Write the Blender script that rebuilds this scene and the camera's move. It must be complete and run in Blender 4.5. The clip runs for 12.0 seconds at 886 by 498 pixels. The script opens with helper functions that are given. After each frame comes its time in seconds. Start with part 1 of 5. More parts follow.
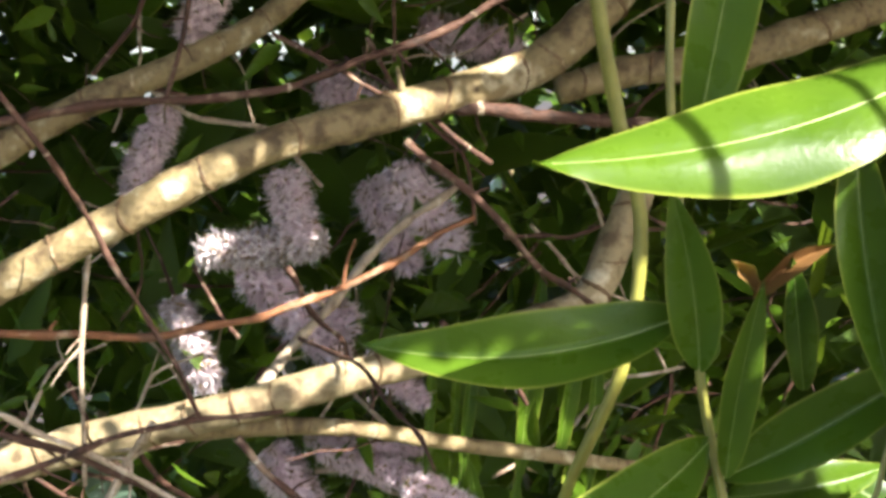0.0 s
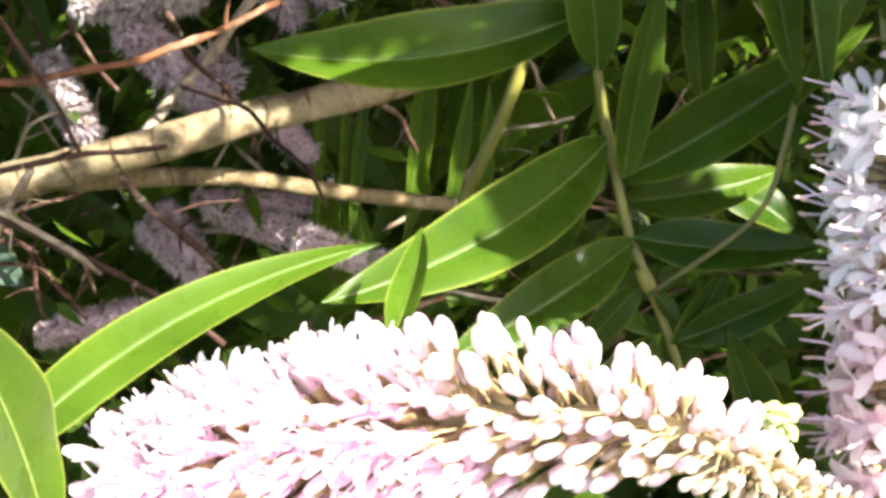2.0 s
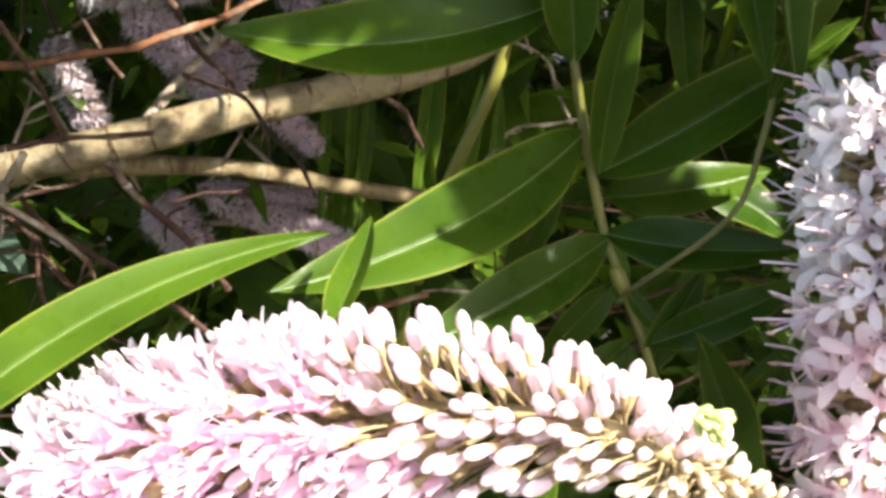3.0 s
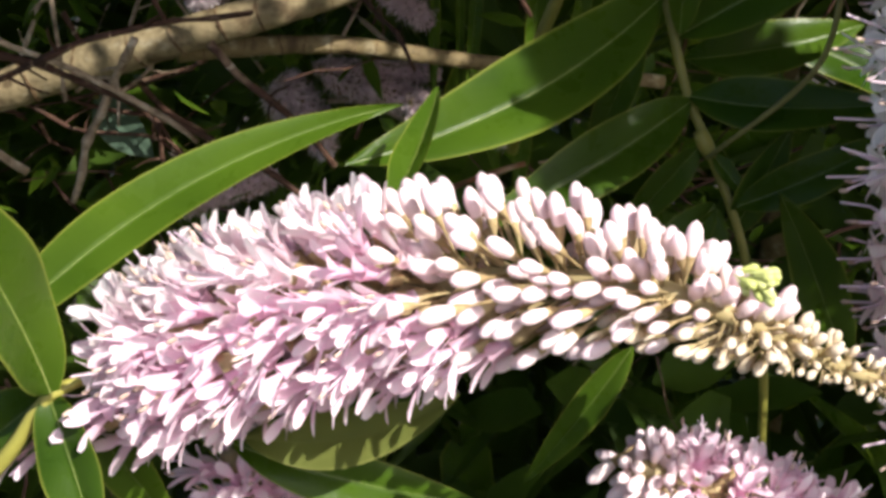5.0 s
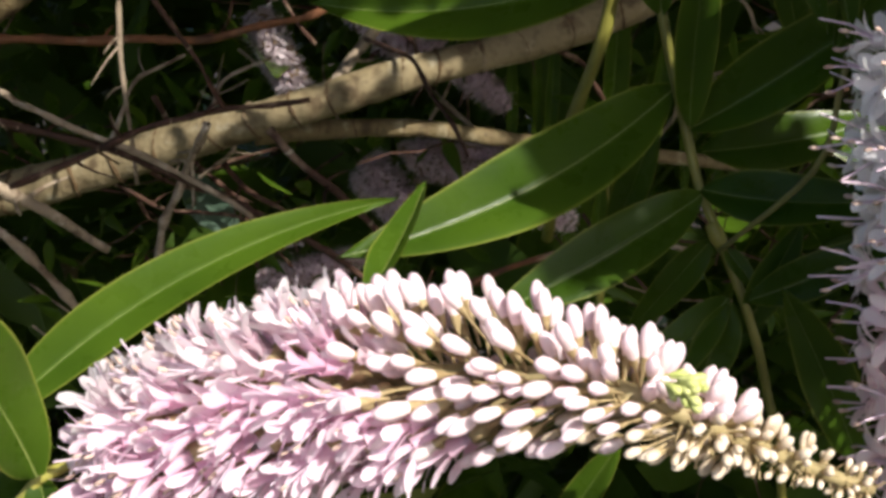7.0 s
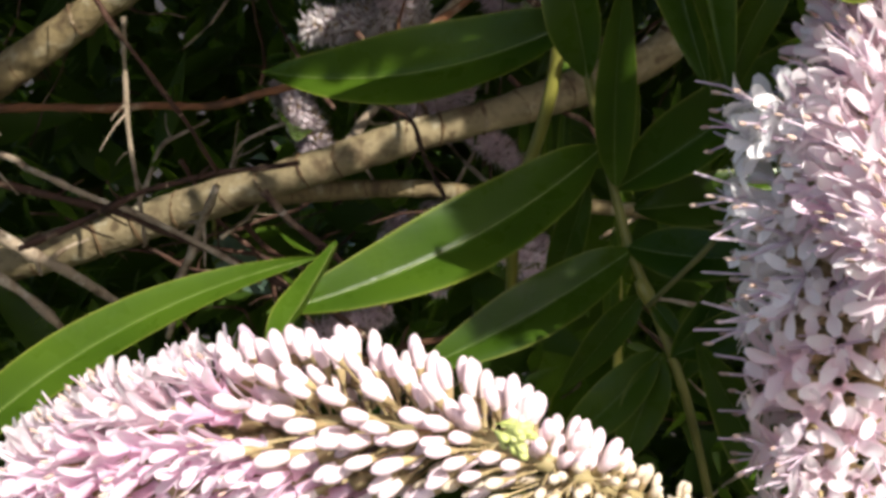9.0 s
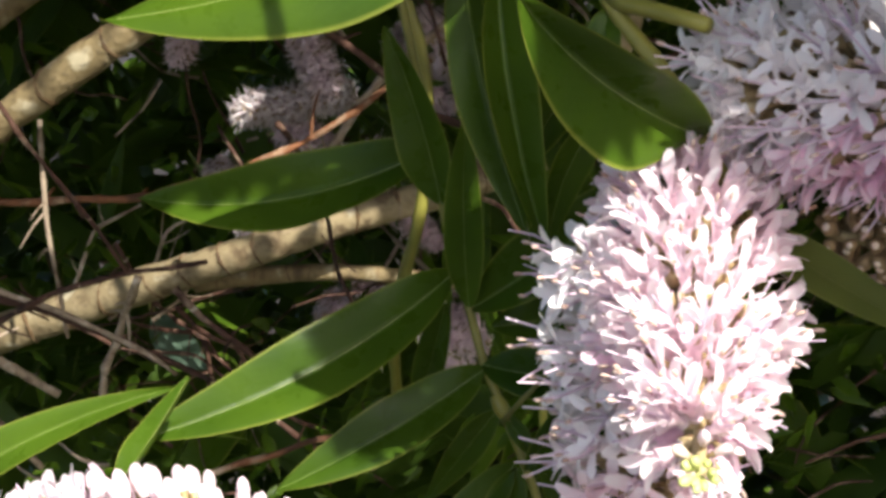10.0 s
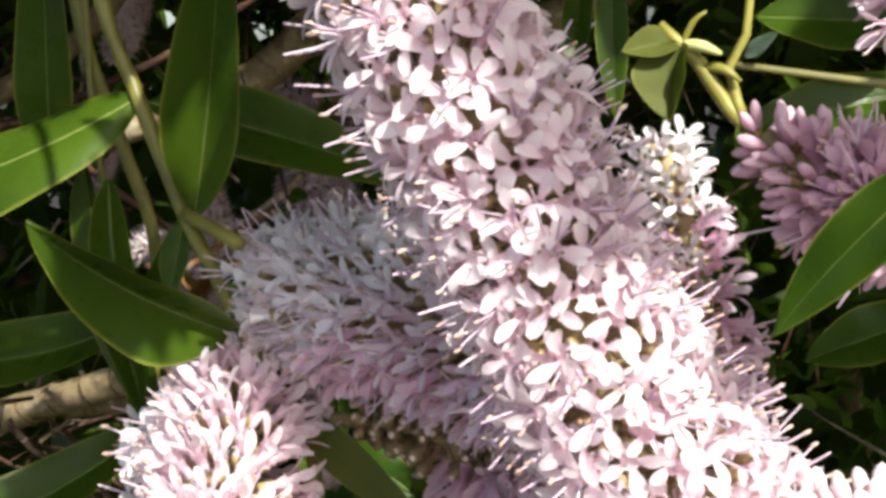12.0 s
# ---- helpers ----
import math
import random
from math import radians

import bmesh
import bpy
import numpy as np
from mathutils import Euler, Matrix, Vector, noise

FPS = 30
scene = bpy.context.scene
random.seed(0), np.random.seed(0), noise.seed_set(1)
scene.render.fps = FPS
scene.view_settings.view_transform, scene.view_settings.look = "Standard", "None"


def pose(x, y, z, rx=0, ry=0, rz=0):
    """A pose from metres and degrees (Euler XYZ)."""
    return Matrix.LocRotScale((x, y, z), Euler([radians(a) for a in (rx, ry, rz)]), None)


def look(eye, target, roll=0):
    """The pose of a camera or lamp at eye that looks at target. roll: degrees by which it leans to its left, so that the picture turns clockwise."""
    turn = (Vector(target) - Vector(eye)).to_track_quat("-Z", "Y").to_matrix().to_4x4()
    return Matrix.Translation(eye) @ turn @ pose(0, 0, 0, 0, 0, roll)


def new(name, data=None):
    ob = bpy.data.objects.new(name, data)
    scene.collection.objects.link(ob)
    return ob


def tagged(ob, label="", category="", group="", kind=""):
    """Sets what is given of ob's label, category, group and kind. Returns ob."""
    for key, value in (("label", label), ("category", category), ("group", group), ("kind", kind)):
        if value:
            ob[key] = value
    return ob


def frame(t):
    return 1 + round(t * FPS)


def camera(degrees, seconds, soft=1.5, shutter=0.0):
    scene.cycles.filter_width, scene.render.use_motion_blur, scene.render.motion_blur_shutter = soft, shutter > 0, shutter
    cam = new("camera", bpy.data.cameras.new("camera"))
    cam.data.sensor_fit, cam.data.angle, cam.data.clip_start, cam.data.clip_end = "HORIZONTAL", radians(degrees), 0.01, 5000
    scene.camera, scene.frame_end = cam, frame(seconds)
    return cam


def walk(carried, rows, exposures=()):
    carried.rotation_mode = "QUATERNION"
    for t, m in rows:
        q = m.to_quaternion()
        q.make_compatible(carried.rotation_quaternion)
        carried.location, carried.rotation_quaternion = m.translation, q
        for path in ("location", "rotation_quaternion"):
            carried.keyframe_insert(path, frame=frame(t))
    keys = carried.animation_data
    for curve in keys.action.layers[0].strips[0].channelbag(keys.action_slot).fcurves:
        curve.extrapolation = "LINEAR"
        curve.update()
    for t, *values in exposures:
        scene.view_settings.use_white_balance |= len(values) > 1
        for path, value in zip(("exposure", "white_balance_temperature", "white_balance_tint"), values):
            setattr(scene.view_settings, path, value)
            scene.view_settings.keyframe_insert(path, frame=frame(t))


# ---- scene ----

# ---- the camera and its way ----
cam = camera(33.56, 12.0, soft=3.5, shutter=0.0)
PATH = [
    (0, (0.00118, 0.00001, 0.99777), (0.01661, 0.19788, 0.97307), -0.99),
    (0.5, (0.00065, 0.00033, 0.99229), (0.02114, 0.19660, 0.95972), -1.21),
    (1, (0.00107, 0.00249, 0.98775), (0.02518, 0.19708, 0.94830), -1.00),
    (1.5, (-0.00160, 0.00185, 0.98645), (0.02782, 0.19443, 0.94118), -0.49),
    (2, (0.00029, 0.00278, 0.98726), (0.03038, 0.19389, 0.93657), -1.17),
    (2.5, (0.00387, 0.00422, 0.98623), (0.03165, 0.19571, 0.93561), -1.03),
    (2.7, (0.00622, 0.00585, 0.98518), (0.03217, 0.19791, 0.93578), -0.39),
    (4.3, (0.01114, 0.00452, 0.98486), (0.02154, 0.19365, 0.92067), -2.45),
    (4.5, (0.01120, 0.00465, 0.98481), (0.02062, 0.19319, 0.91876), -2.68),
    (5, (0.01481, 0.00443, 0.98465), (0.01646, 0.19330, 0.91889), -3.67),
    (5.5, (0.01624, 0.00430, 0.98523), (0.01501, 0.19328, 0.91978), -4.02),
    (6, (0.01853, 0.00368, 0.98661), (0.01407, 0.19286, 0.92185), -4.10),
    (6.5, (0.02139, 0.00434, 0.98842), (0.01286, 0.19360, 0.92431), -3.69),
    (6.7, (0.02392, 0.00412, 0.98684), (0.01158, 0.19460, 0.92712), -4.11),
    (8.5, (0.04031, 0.00232, 0.98475), (0.00787, 0.19366, 0.93641), -5.78),
    (9, (0.04387, 0.00072, 0.98561), (0.01175, 0.19264, 0.93940), -6.12),
    (9.5, (0.05010, 0.00061, 0.98841), (0.01684, 0.19259, 0.94327), -6.46),
    (10, (0.05877, -0.00203, 0.99435), (0.02694, 0.19078, 0.95180), -7.10),
    (10.5, (0.07228, -0.00206, 0.99776), (0.03572, 0.19105, 0.96074), -7.40),
    (11, (0.08561, -0.00385, 0.99960), (0.04371, 0.18840, 0.96375), -6.75),
    (11.5, (0.09503, -0.00629, 0.99891), (0.05155, 0.18632, 0.96712), -6.04),
    (12, (0.10502, -0.00968, 1.00011), (0.06110, 0.18339, 0.97197), -6.33),
]
EXPOSURES = [
    (0.0, 2.6),
    (0.5, 2.75),
    (1.0, 2.72),
    (2.5, 2.12),
    (4.5, 1.0),
    (5.5, 0.64),
    (6.5, 0.54),
    (8.5, 0.6),
    (9.5, 0.85),
    (10.5, 1.32),
    (11.2, 1.32),
    (12.0, 0.85),
]
walk(cam, [(t, look(eye, target, roll)) for t, eye, target, roll in PATH], EXPOSURES)

# ---- light: one sun and a clear sky; the exposure follows the film's own brightness ----
SUN = Vector((0.50, -0.60, 0.62)).normalized()
world = bpy.data.worlds.new("world")
scene.world = world
world.use_nodes = True
wn = world.node_tree.nodes
sky = wn.new("ShaderNodeTexSky")
sky.sky_type, sky.sun_disc = "NISHITA", False
sky.air_density, sky.dust_density, sky.ozone_density = 0.8, 2.2, 0.5
sky.sun_elevation, sky.sun_rotation = math.asin(SUN.z), math.atan2(SUN.x, SUN.y)
wn["Background"].inputs["Strength"].default_value = 0.125
world.node_tree.links.new(sky.outputs[0], wn["Background"].inputs[0])
sun_data = bpy.data.lights.new("sun", "SUN")
sun_data.energy, sun_data.angle, sun_data.color = 5.0, radians(0.5), (1.0, 0.955, 0.875)
sun = new("sun", sun_data)
sun.matrix_world = look(SUN * 5 + Vector((0, 0, 1)), (0, 0, 1))


# ---- materials ----
def material(name, rough=0.5, spec=0.5):
    m = bpy.data.materials.new(name)
    m.use_nodes = True
    n = m.node_tree.nodes
    b = n["Principled BSDF"]
    b.inputs["Roughness"].default_value = rough
    b.inputs["Specular IOR Level"].default_value = spec
    return m, n, m.node_tree.links, b


def ramp(n, stops):
    r = n.new("ShaderNodeValToRGB")
    e = r.color_ramp.elements
    while len(e) < len(stops):
        e.new(0.5)
    for k, (p, c) in zip(e, stops):
        k.position, k.color = p, (*c, 1)
    return r


def mixed(n, l, a, b, f, blend="MIX"):
    m = n.new("ShaderNodeMix")
    m.data_type, m.blend_type = "RGBA", blend
    for s, v in ((0, f), (6, a), (7, b)):
        if isinstance(v, (float, int)):
            m.inputs[s].default_value = v
        elif isinstance(v, tuple):
            m.inputs[s].default_value = (*v, 1)
        else:
            l.new(v, m.inputs[s])
    return m.outputs[2]


def math_node(n, l, op, a, b=0.0):
    m = n.new("ShaderNodeMath")
    m.operation = op
    for s, v in enumerate((a, b)):
        if isinstance(v, (float, int)):
            m.inputs[s].default_value = v
        else:
            l.new(v, m.inputs[s])
    return m.outputs[0]


def bump(n, l, b, height, strength, distance):
    k = n.new("ShaderNodeBump")
    k.inputs["Strength"].default_value, k.inputs["Distance"].default_value = strength, distance
    l.new(height, k.inputs["Height"])
    l.new(k.outputs[0], b.inputs["Normal"])


def noise_tex(n, l, scale, detail=4.0, vector=None):
    t = n.new("ShaderNodeTexNoise")
    t.inputs["Scale"].default_value, t.inputs["Detail"].default_value = scale, detail
    if vector is not None:
        l.new(vector, t.inputs["Vector"])
    return t.outputs["Fac"]


def ramp_of(n, l, value, lo, hi):
    r = ramp(n, [(lo, (0, 0, 0)), (hi, (1, 1, 1))])
    l.new(value, r.inputs[0])
    return r.outputs[0]


def see_through(n, l, b, colour, share):
    """Thin tissue: part of the light goes through it."""
    t, mix, out = n.new("ShaderNodeBsdfTranslucent"), n.new("ShaderNodeMixShader"), n["Material Output"]
    if isinstance(colour, tuple):
        t.inputs[0].default_value = (*colour, 1)
    else:
        l.new(colour, t.inputs[0])
    mix.inputs[0].default_value = share
    l.new(b.outputs[0], mix.inputs[1])
    l.new(t.outputs[0], mix.inputs[2])
    l.new(mix.outputs[0], out.inputs["Surface"])


def leaf_material(name, dark, light, edge, rough=0.45, thin=0.3):
    """Blade: u runs from base to tip, v across; yellow margin, faint side veins, mottling."""
    m, n, l, b = material(name, rough, 0.115)
    uv = n.new("ShaderNodeUVMap")
    sep = n.new("ShaderNodeSeparateXYZ")
    l.new(uv.outputs[0], sep.inputs[0])
    info = n.new("ShaderNodeObjectInfo")
    geo = n.new("ShaderNodeNewGeometry")
    big = noise_tex(n, l, 90, 3, geo.outputs["Position"])
    fine = noise_tex(n, l, 1800, 4, geo.outputs["Position"])
    base = mixed(n, l, dark, light, math_node(n, l, "ADD", math_node(n, l, "MULTIPLY", ramp_of(n, l, big, 0.3, 0.7), 0.55), math_node(n, l, "MULTIPLY", info.outputs["Random"], 0.35)))
    across = math_node(n, l, "ABSOLUTE", math_node(n, l, "SUBTRACT", sep.outputs["Y"], 0.5))
    wave = n.new("ShaderNodeTexWave")
    wave.inputs["Scale"].default_value, wave.inputs["Distortion"].default_value = 1.6, 2.5
    slant = n.new("ShaderNodeCombineXYZ")
    l.new(math_node(n, l, "SUBTRACT", math_node(n, l, "MULTIPLY", sep.outputs["X"], 3.0), math_node(n, l, "MULTIPLY", across, 2.0)), slant.inputs[0])
    l.new(slant.outputs[0], wave.inputs["Vector"])
    veined = mixed(n, l, base, light, math_node(n, l, "MULTIPLY", wave.outputs["Fac"], 0.05))
    rim = ramp(n, [(0.0, (0, 0, 0)), (0.455, (0, 0, 0)), (0.49, (1, 1, 1)), (1.0, (1, 1, 1))])
    l.new(across, rim.inputs[0])
    col = mixed(n, l, veined, edge, math_node(n, l, "MULTIPLY", rim.outputs[0], 0.42))
    l.new(col, b.inputs["Base Color"])
    patch = ramp_of(n, l, noise_tex(n, l, 330, 3, geo.outputs["Position"]), 0.35, 0.65)
    l.new(math_node(n, l, "ADD", math_node(n, l, "MULTIPLY", patch, 0.16), math_node(n, l, "ADD", math_node(n, l, "MULTIPLY", fine, 0.12), rough - 0.13)), b.inputs["Roughness"])
    bump(n, l, b, math_node(n, l, "ADD", math_node(n, l, "MULTIPLY", wave.outputs["Fac"], 0.05), math_node(n, l, "ADD", math_node(n, l, "MULTIPLY", fine, 0.45), math_node(n, l, "MULTIPLY", noise_tex(n, l, 260, 2, geo.outputs["Position"]), 0.6))), 0.27, 0.0003)
    see_through(n, l, b, mixed(n, l, col, (0.55, 0.8, 0.05), 0.45), thin)
    return m


def petal_material(name, inner, outer, thin=0.45):
    """Petals: u runs from throat to tip; the colour fades and varies from flower to flower."""
    m, n, l, b = material(name, 0.55, 0.25)
    uv = n.new("ShaderNodeUVMap")
    sep = n.new("ShaderNodeSeparateXYZ")
    l.new(uv.outputs[0], sep.inputs[0])
    info = n.new("ShaderNodeObjectInfo")
    geo = n.new("ShaderNodeNewGeometry")
    grain = noise_tex(n, l, 1500, 3, geo.outputs["Position"])
    f = math_node(n, l, "ADD", math_node(n, l, "MULTIPLY", sep.outputs["X"], 0.75), math_node(n, l, "MULTIPLY", info.outputs["Random"], 0.45))
    f = math_node(n, l, "ADD", f, math_node(n, l, "MULTIPLY", math_node(n, l, "SUBTRACT", grain, 0.5), 0.5))
    r = ramp(n, [(0.1, inner), (0.95, outer)])
    l.new(f, r.inputs[0])
    across = math_node(n, l, "ABSOLUTE", math_node(n, l, "SUBTRACT", sep.outputs["Y"], 0.5))
    col = mixed(n, l, r.outputs[0], inner, math_node(n, l, "MULTIPLY", ramp_of(n, l, across, 0.30, 0.5), 0.55))
    l.new(col, b.inputs["Base Color"])
    bump(n, l, b, grain, 0.2, 0.0001)
    see_through(n, l, b, col, thin)
    return m


def bark_material(name, pale, dark, streak, scale=260):
    m, n, l, b = material(name, 0.75, 0.25)
    geo = n.new("ShaderNodeNewGeometry")
    info = n.new("ShaderNodeObjectInfo")
    a = noise_tex(n, l, scale, 6, geo.outputs["Position"])
    c = noise_tex(n, l, scale * 3.2, 6, geo.outputs["Position"])
    patch = noise_tex(n, l, scale * 0.4, 2, geo.outputs["Position"])
    r = ramp(n, [(0.38, dark), (0.47, pale), (0.55, pale), (0.64, streak)])
    l.new(math_node(n, l, "ADD", math_node(n, l, "MULTIPLY", a, 0.6), math_node(n, l, "MULTIPLY", patch, 0.4)), r.inputs[0])
    col = mixed(n, l, r.outputs[0], (0.03, 0.02, 0.015), math_node(n, l, "MULTIPLY", ramp_of(n, l, c, 0.50, 0.74), 0.42))
    l.new(mixed(n, l, col, dark, math_node(n, l, "MULTIPLY", info.outputs["Random"], 0.25)), b.inputs["Base Color"])
    bump(n, l, b, math_node(n, l, "ADD", math_node(n, l, "MULTIPLY", c, 0.6), a), 0.6, 0.0008)
    return m


def plain_material(name, a, b_col, scale=900, rough=0.55, thin=0.0):
    m, n, l, b = material(name, rough, 0.35)
    geo = n.new("ShaderNodeNewGeometry")
    info = n.new("ShaderNodeObjectInfo")
    f = math_node(n, l, "ADD", math_node(n, l, "MULTIPLY", noise_tex(n, l, scale, 4, geo.outputs["Position"]), 0.8), math_node(n, l, "MULTIPLY", info.outputs["Random"], 0.3))
    r = ramp(n, [(0.25, a), (0.8, b_col)])
    l.new(f, r.inputs[0])
    l.new(r.outputs[0], b.inputs["Base Color"])
    if thin:
        see_through(n, l, b, r.outputs[0], thin)
    return m


LEAF = leaf_material("glossy_leaf", (0.0135, 0.036, 0.0035), (0.060, 0.107, 0.008), (0.27, 0.28, 0.05), 0.31, 0.12)
UNDERSIDE = leaf_material("dull_leaf_underside", (0.066, 0.082, 0.018), (0.135, 0.150, 0.036), (0.28, 0.28, 0.08), 0.55, 0.32)
MIDRIB = plain_material("leaf_midrib", (0.17, 0.23, 0.045), (0.30, 0.34, 0.11), 900, 0.4, 0.2)
DRY = leaf_material("dry_leaf", (0.12, 0.052, 0.018), (0.27, 0.155, 0.055), (0.35, 0.18, 0.06), 0.6, 0.2)
# darker copy of the glossy leaf: deep shade is put into its colour
SHADED_LEAF = leaf_material("leaf_darkened_for_shade", (0.009, 0.020, 0.003), (0.034, 0.062, 0.008), (0.06, 0.09, 0.02), 0.5, 0.15)
GREY_LEAF = leaf_material("grey_green_leaf", (0.05, 0.085, 0.06), (0.09, 0.13, 0.09), (0.12, 0.16, 0.10), 0.4, 0.1)
STEM = plain_material("green_stem", (0.12, 0.115, 0.02), (0.30, 0.28, 0.06), 260, 0.4)
# darker copy of the green stem, with shade put into its colour
DARK_STEM = plain_material("shaded_stem", (0.09, 0.10, 0.03), (0.22, 0.20, 0.07), 300, 0.5)
AXIS = plain_material("spike_axis", (0.25, 0.20, 0.09), (0.40, 0.32, 0.17), 600, 0.6)
BARK = bark_material("pale_bark", (0.175, 0.132, 0.064), (0.075, 0.050, 0.024), (0.34, 0.295, 0.19), 330)
BLEACHED = bark_material("bleached_bark", (0.24, 0.19, 0.105), (0.10, 0.07, 0.037), (0.44, 0.39, 0.27), 280)
SCAR = bark_material("ring_scar_bark", (0.12, 0.075, 0.035), (0.06, 0.035, 0.018), (0.30, 0.24, 0.15), 500)
RUST = bark_material("rusty_bark", (0.22, 0.092, 0.042), (0.085, 0.042, 0.022), (0.44, 0.33, 0.22), 200)
TWIG = bark_material("reddish_twig_bark", (0.070, 0.033, 0.021), (0.028, 0.015, 0.010), (0.22, 0.15, 0.10), 420)
PALE_TWIG = bark_material("pale_twig_bark", (0.30, 0.235, 0.165), (0.12, 0.08, 0.05), (0.50, 0.43, 0.34), 420)
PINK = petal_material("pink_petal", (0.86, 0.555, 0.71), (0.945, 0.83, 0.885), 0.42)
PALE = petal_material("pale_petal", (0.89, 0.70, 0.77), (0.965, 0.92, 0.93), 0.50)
WHITE = petal_material("faded_white_petal", (0.95, 0.89, 0.90), (0.985, 0.97, 0.965), 0.42)
# a deeper pink, also darkened because its spike stands in shade
DEEP = petal_material("deep_pink_petal", (0.62, 0.37, 0.48), (0.80, 0.60, 0.69))
BUD = petal_material("bud_petal", (0.80, 0.69, 0.62), (0.88, 0.70, 0.75), 0.2)
SMALL_BUD = petal_material("small_bud_petal", (0.38, 0.26, 0.12), (0.80, 0.68, 0.54), 0.2)
CALYX = plain_material("brown_calyx", (0.24, 0.165, 0.075), (0.46, 0.36, 0.19), 1500, 0.6)
SEED = plain_material("brown_seed_bud", (0.16, 0.10, 0.05), (0.34, 0.24, 0.12), 900, 0.6)
GREEN_BUD = plain_material("green_bud", (0.50, 0.56, 0.14), (0.68, 0.70, 0.30), 900, 0.5, 0.2)
FILAMENT = plain_material("filament", (0.60, 0.44, 0.56), (0.86, 0.76, 0.82), 900, 0.5, 0.3)
ANTHER = plain_material("anther", (0.30, 0.19, 0.16), (0.62, 0.48, 0.40), 900, 0.6)
OLD_SPIKE = petal_material("withered_petal", (0.66, 0.51, 0.56), (0.88, 0.77, 0.79), 0.2)
OLD_BRIGHT = petal_material("withered_white_petal", (0.50, 0.40, 0.43), (0.74, 0.69, 0.69), 0.15)
SOIL = bark_material("leaf_litter", (0.03, 0.022, 0.015), (0.016, 0.012, 0.008), (0.06, 0.045, 0.028), 60)


# ---- building blocks ----
def part(name, bm, mats, parent, label="", m=None):
    me = bpy.data.meshes.new(name)
    bm.to_mesh(me)
    bm.free()
    for k in mats if isinstance(mats, (list, tuple)) else [mats]:
        me.materials.append(k)
    me.polygons.foreach_set("use_smooth", [True] * len(me.polygons))
    ob = new(name, me)
    ob.parent = parent
    if m is not None:
        ob.matrix_basis = m
    return tagged(ob, label)


def thing(name, label, category, group="", at=(0, 0, 0)):
    ob = new(name)
    ob.empty_display_size = 0.005
    ob.location = at
    return tagged(ob, label, category, group)


def spline(points, count):
    """Points along a smooth curve through the given ones, with even steps."""
    p = [Vector(q) for q in points]
    p = [2 * p[0] - p[1], *p, 2 * p[-1] - p[-2]]
    raw = []
    for a, b, c, d in zip(p, p[1:], p[2:], p[3:]):
        for k in range(12):
            t = k / 12
            raw.append(0.5 * (2 * b + (c - a) * t + (2 * a - 5 * b + 4 * c - d) * t * t + (3 * b - a - 3 * c + d) * t**3))
    raw.append(p[-2])
    far = [0.0]
    for a, b in zip(raw, raw[1:]):
        far.append(far[-1] + (b - a).length)
    out, k = [], 0
    for i in range(count):
        want = far[-1] * i / (count - 1)
        while k < len(raw) - 2 and far[k + 1] < want:
            k += 1
        out.append(raw[k].lerp(raw[k + 1], (want - far[k]) / max(far[k + 1] - far[k], 1e-9)))
    return out, far[-1]


def frames_along(path):
    """A tangent and two sides at each point, carried along without twist."""
    out, side = [], None
    for i, p in enumerate(path):
        t = (path[min(i + 1, len(path) - 1)] - path[max(i - 1, 0)]).normalized()
        if side is None:
            side = t.orthogonal().normalized()
        side = (side - t * side.dot(t)).normalized()
        out.append((p, t, side, t.cross(side)))
    return out


def tube(points, radii, sides=9, step=0.0025, rings=0.0, ring_gap=0.006, wobble=0.0, seed=0, origin=(0, 0, 0)):
    """A tapered, slightly crooked stem; rings: how far the leaf scars stand out."""
    rnd = random.Random(seed)
    length = spline(points, 3)[1]
    count = max(6, min(90, int(length / step)))
    path, length = spline(points, count)
    bm = bmesh.new()
    last = None
    scar = [rnd.uniform(0.7, 1.3) for _ in range(400)]
    marks, d = [], 0.0
    while d < length:
        d += ring_gap * scar[len(marks) % 400]
        marks.append(d)
    phase = rnd.uniform(0, 9)
    for i, (p, t, a, b) in enumerate(frames_along(path)):
        s = i / (count - 1)
        x = s * (len(radii) - 1)
        k = min(int(x), len(radii) - 2)
        r = radii[k] + (radii[k + 1] - radii[k]) * (x - k)
        near = min(abs(s * length - m) for m in marks)
        r *= 1 + rings * max(0, 1 - near / (step * 1.1)) + wobble * math.sin(s * 37 + phase) * 0.5 + wobble * rnd.uniform(-0.5, 0.5)
        ring = [bm.verts.new(p - Vector(origin) + (a * math.cos(q) + b * math.sin(q)) * r * (1 + wobble * rnd.uniform(-0.4, 0.4)))
                for q in (math.tau * j / sides for j in range(sides))]
        if last:
            for j in range(sides):
                bm.faces.new((last[j], last[(j + 1) % sides], ring[(j + 1) % sides], ring[j]))
        else:
            bm.faces.new(ring[::-1])
        last = ring
    bm.faces.new(last)
    return bm


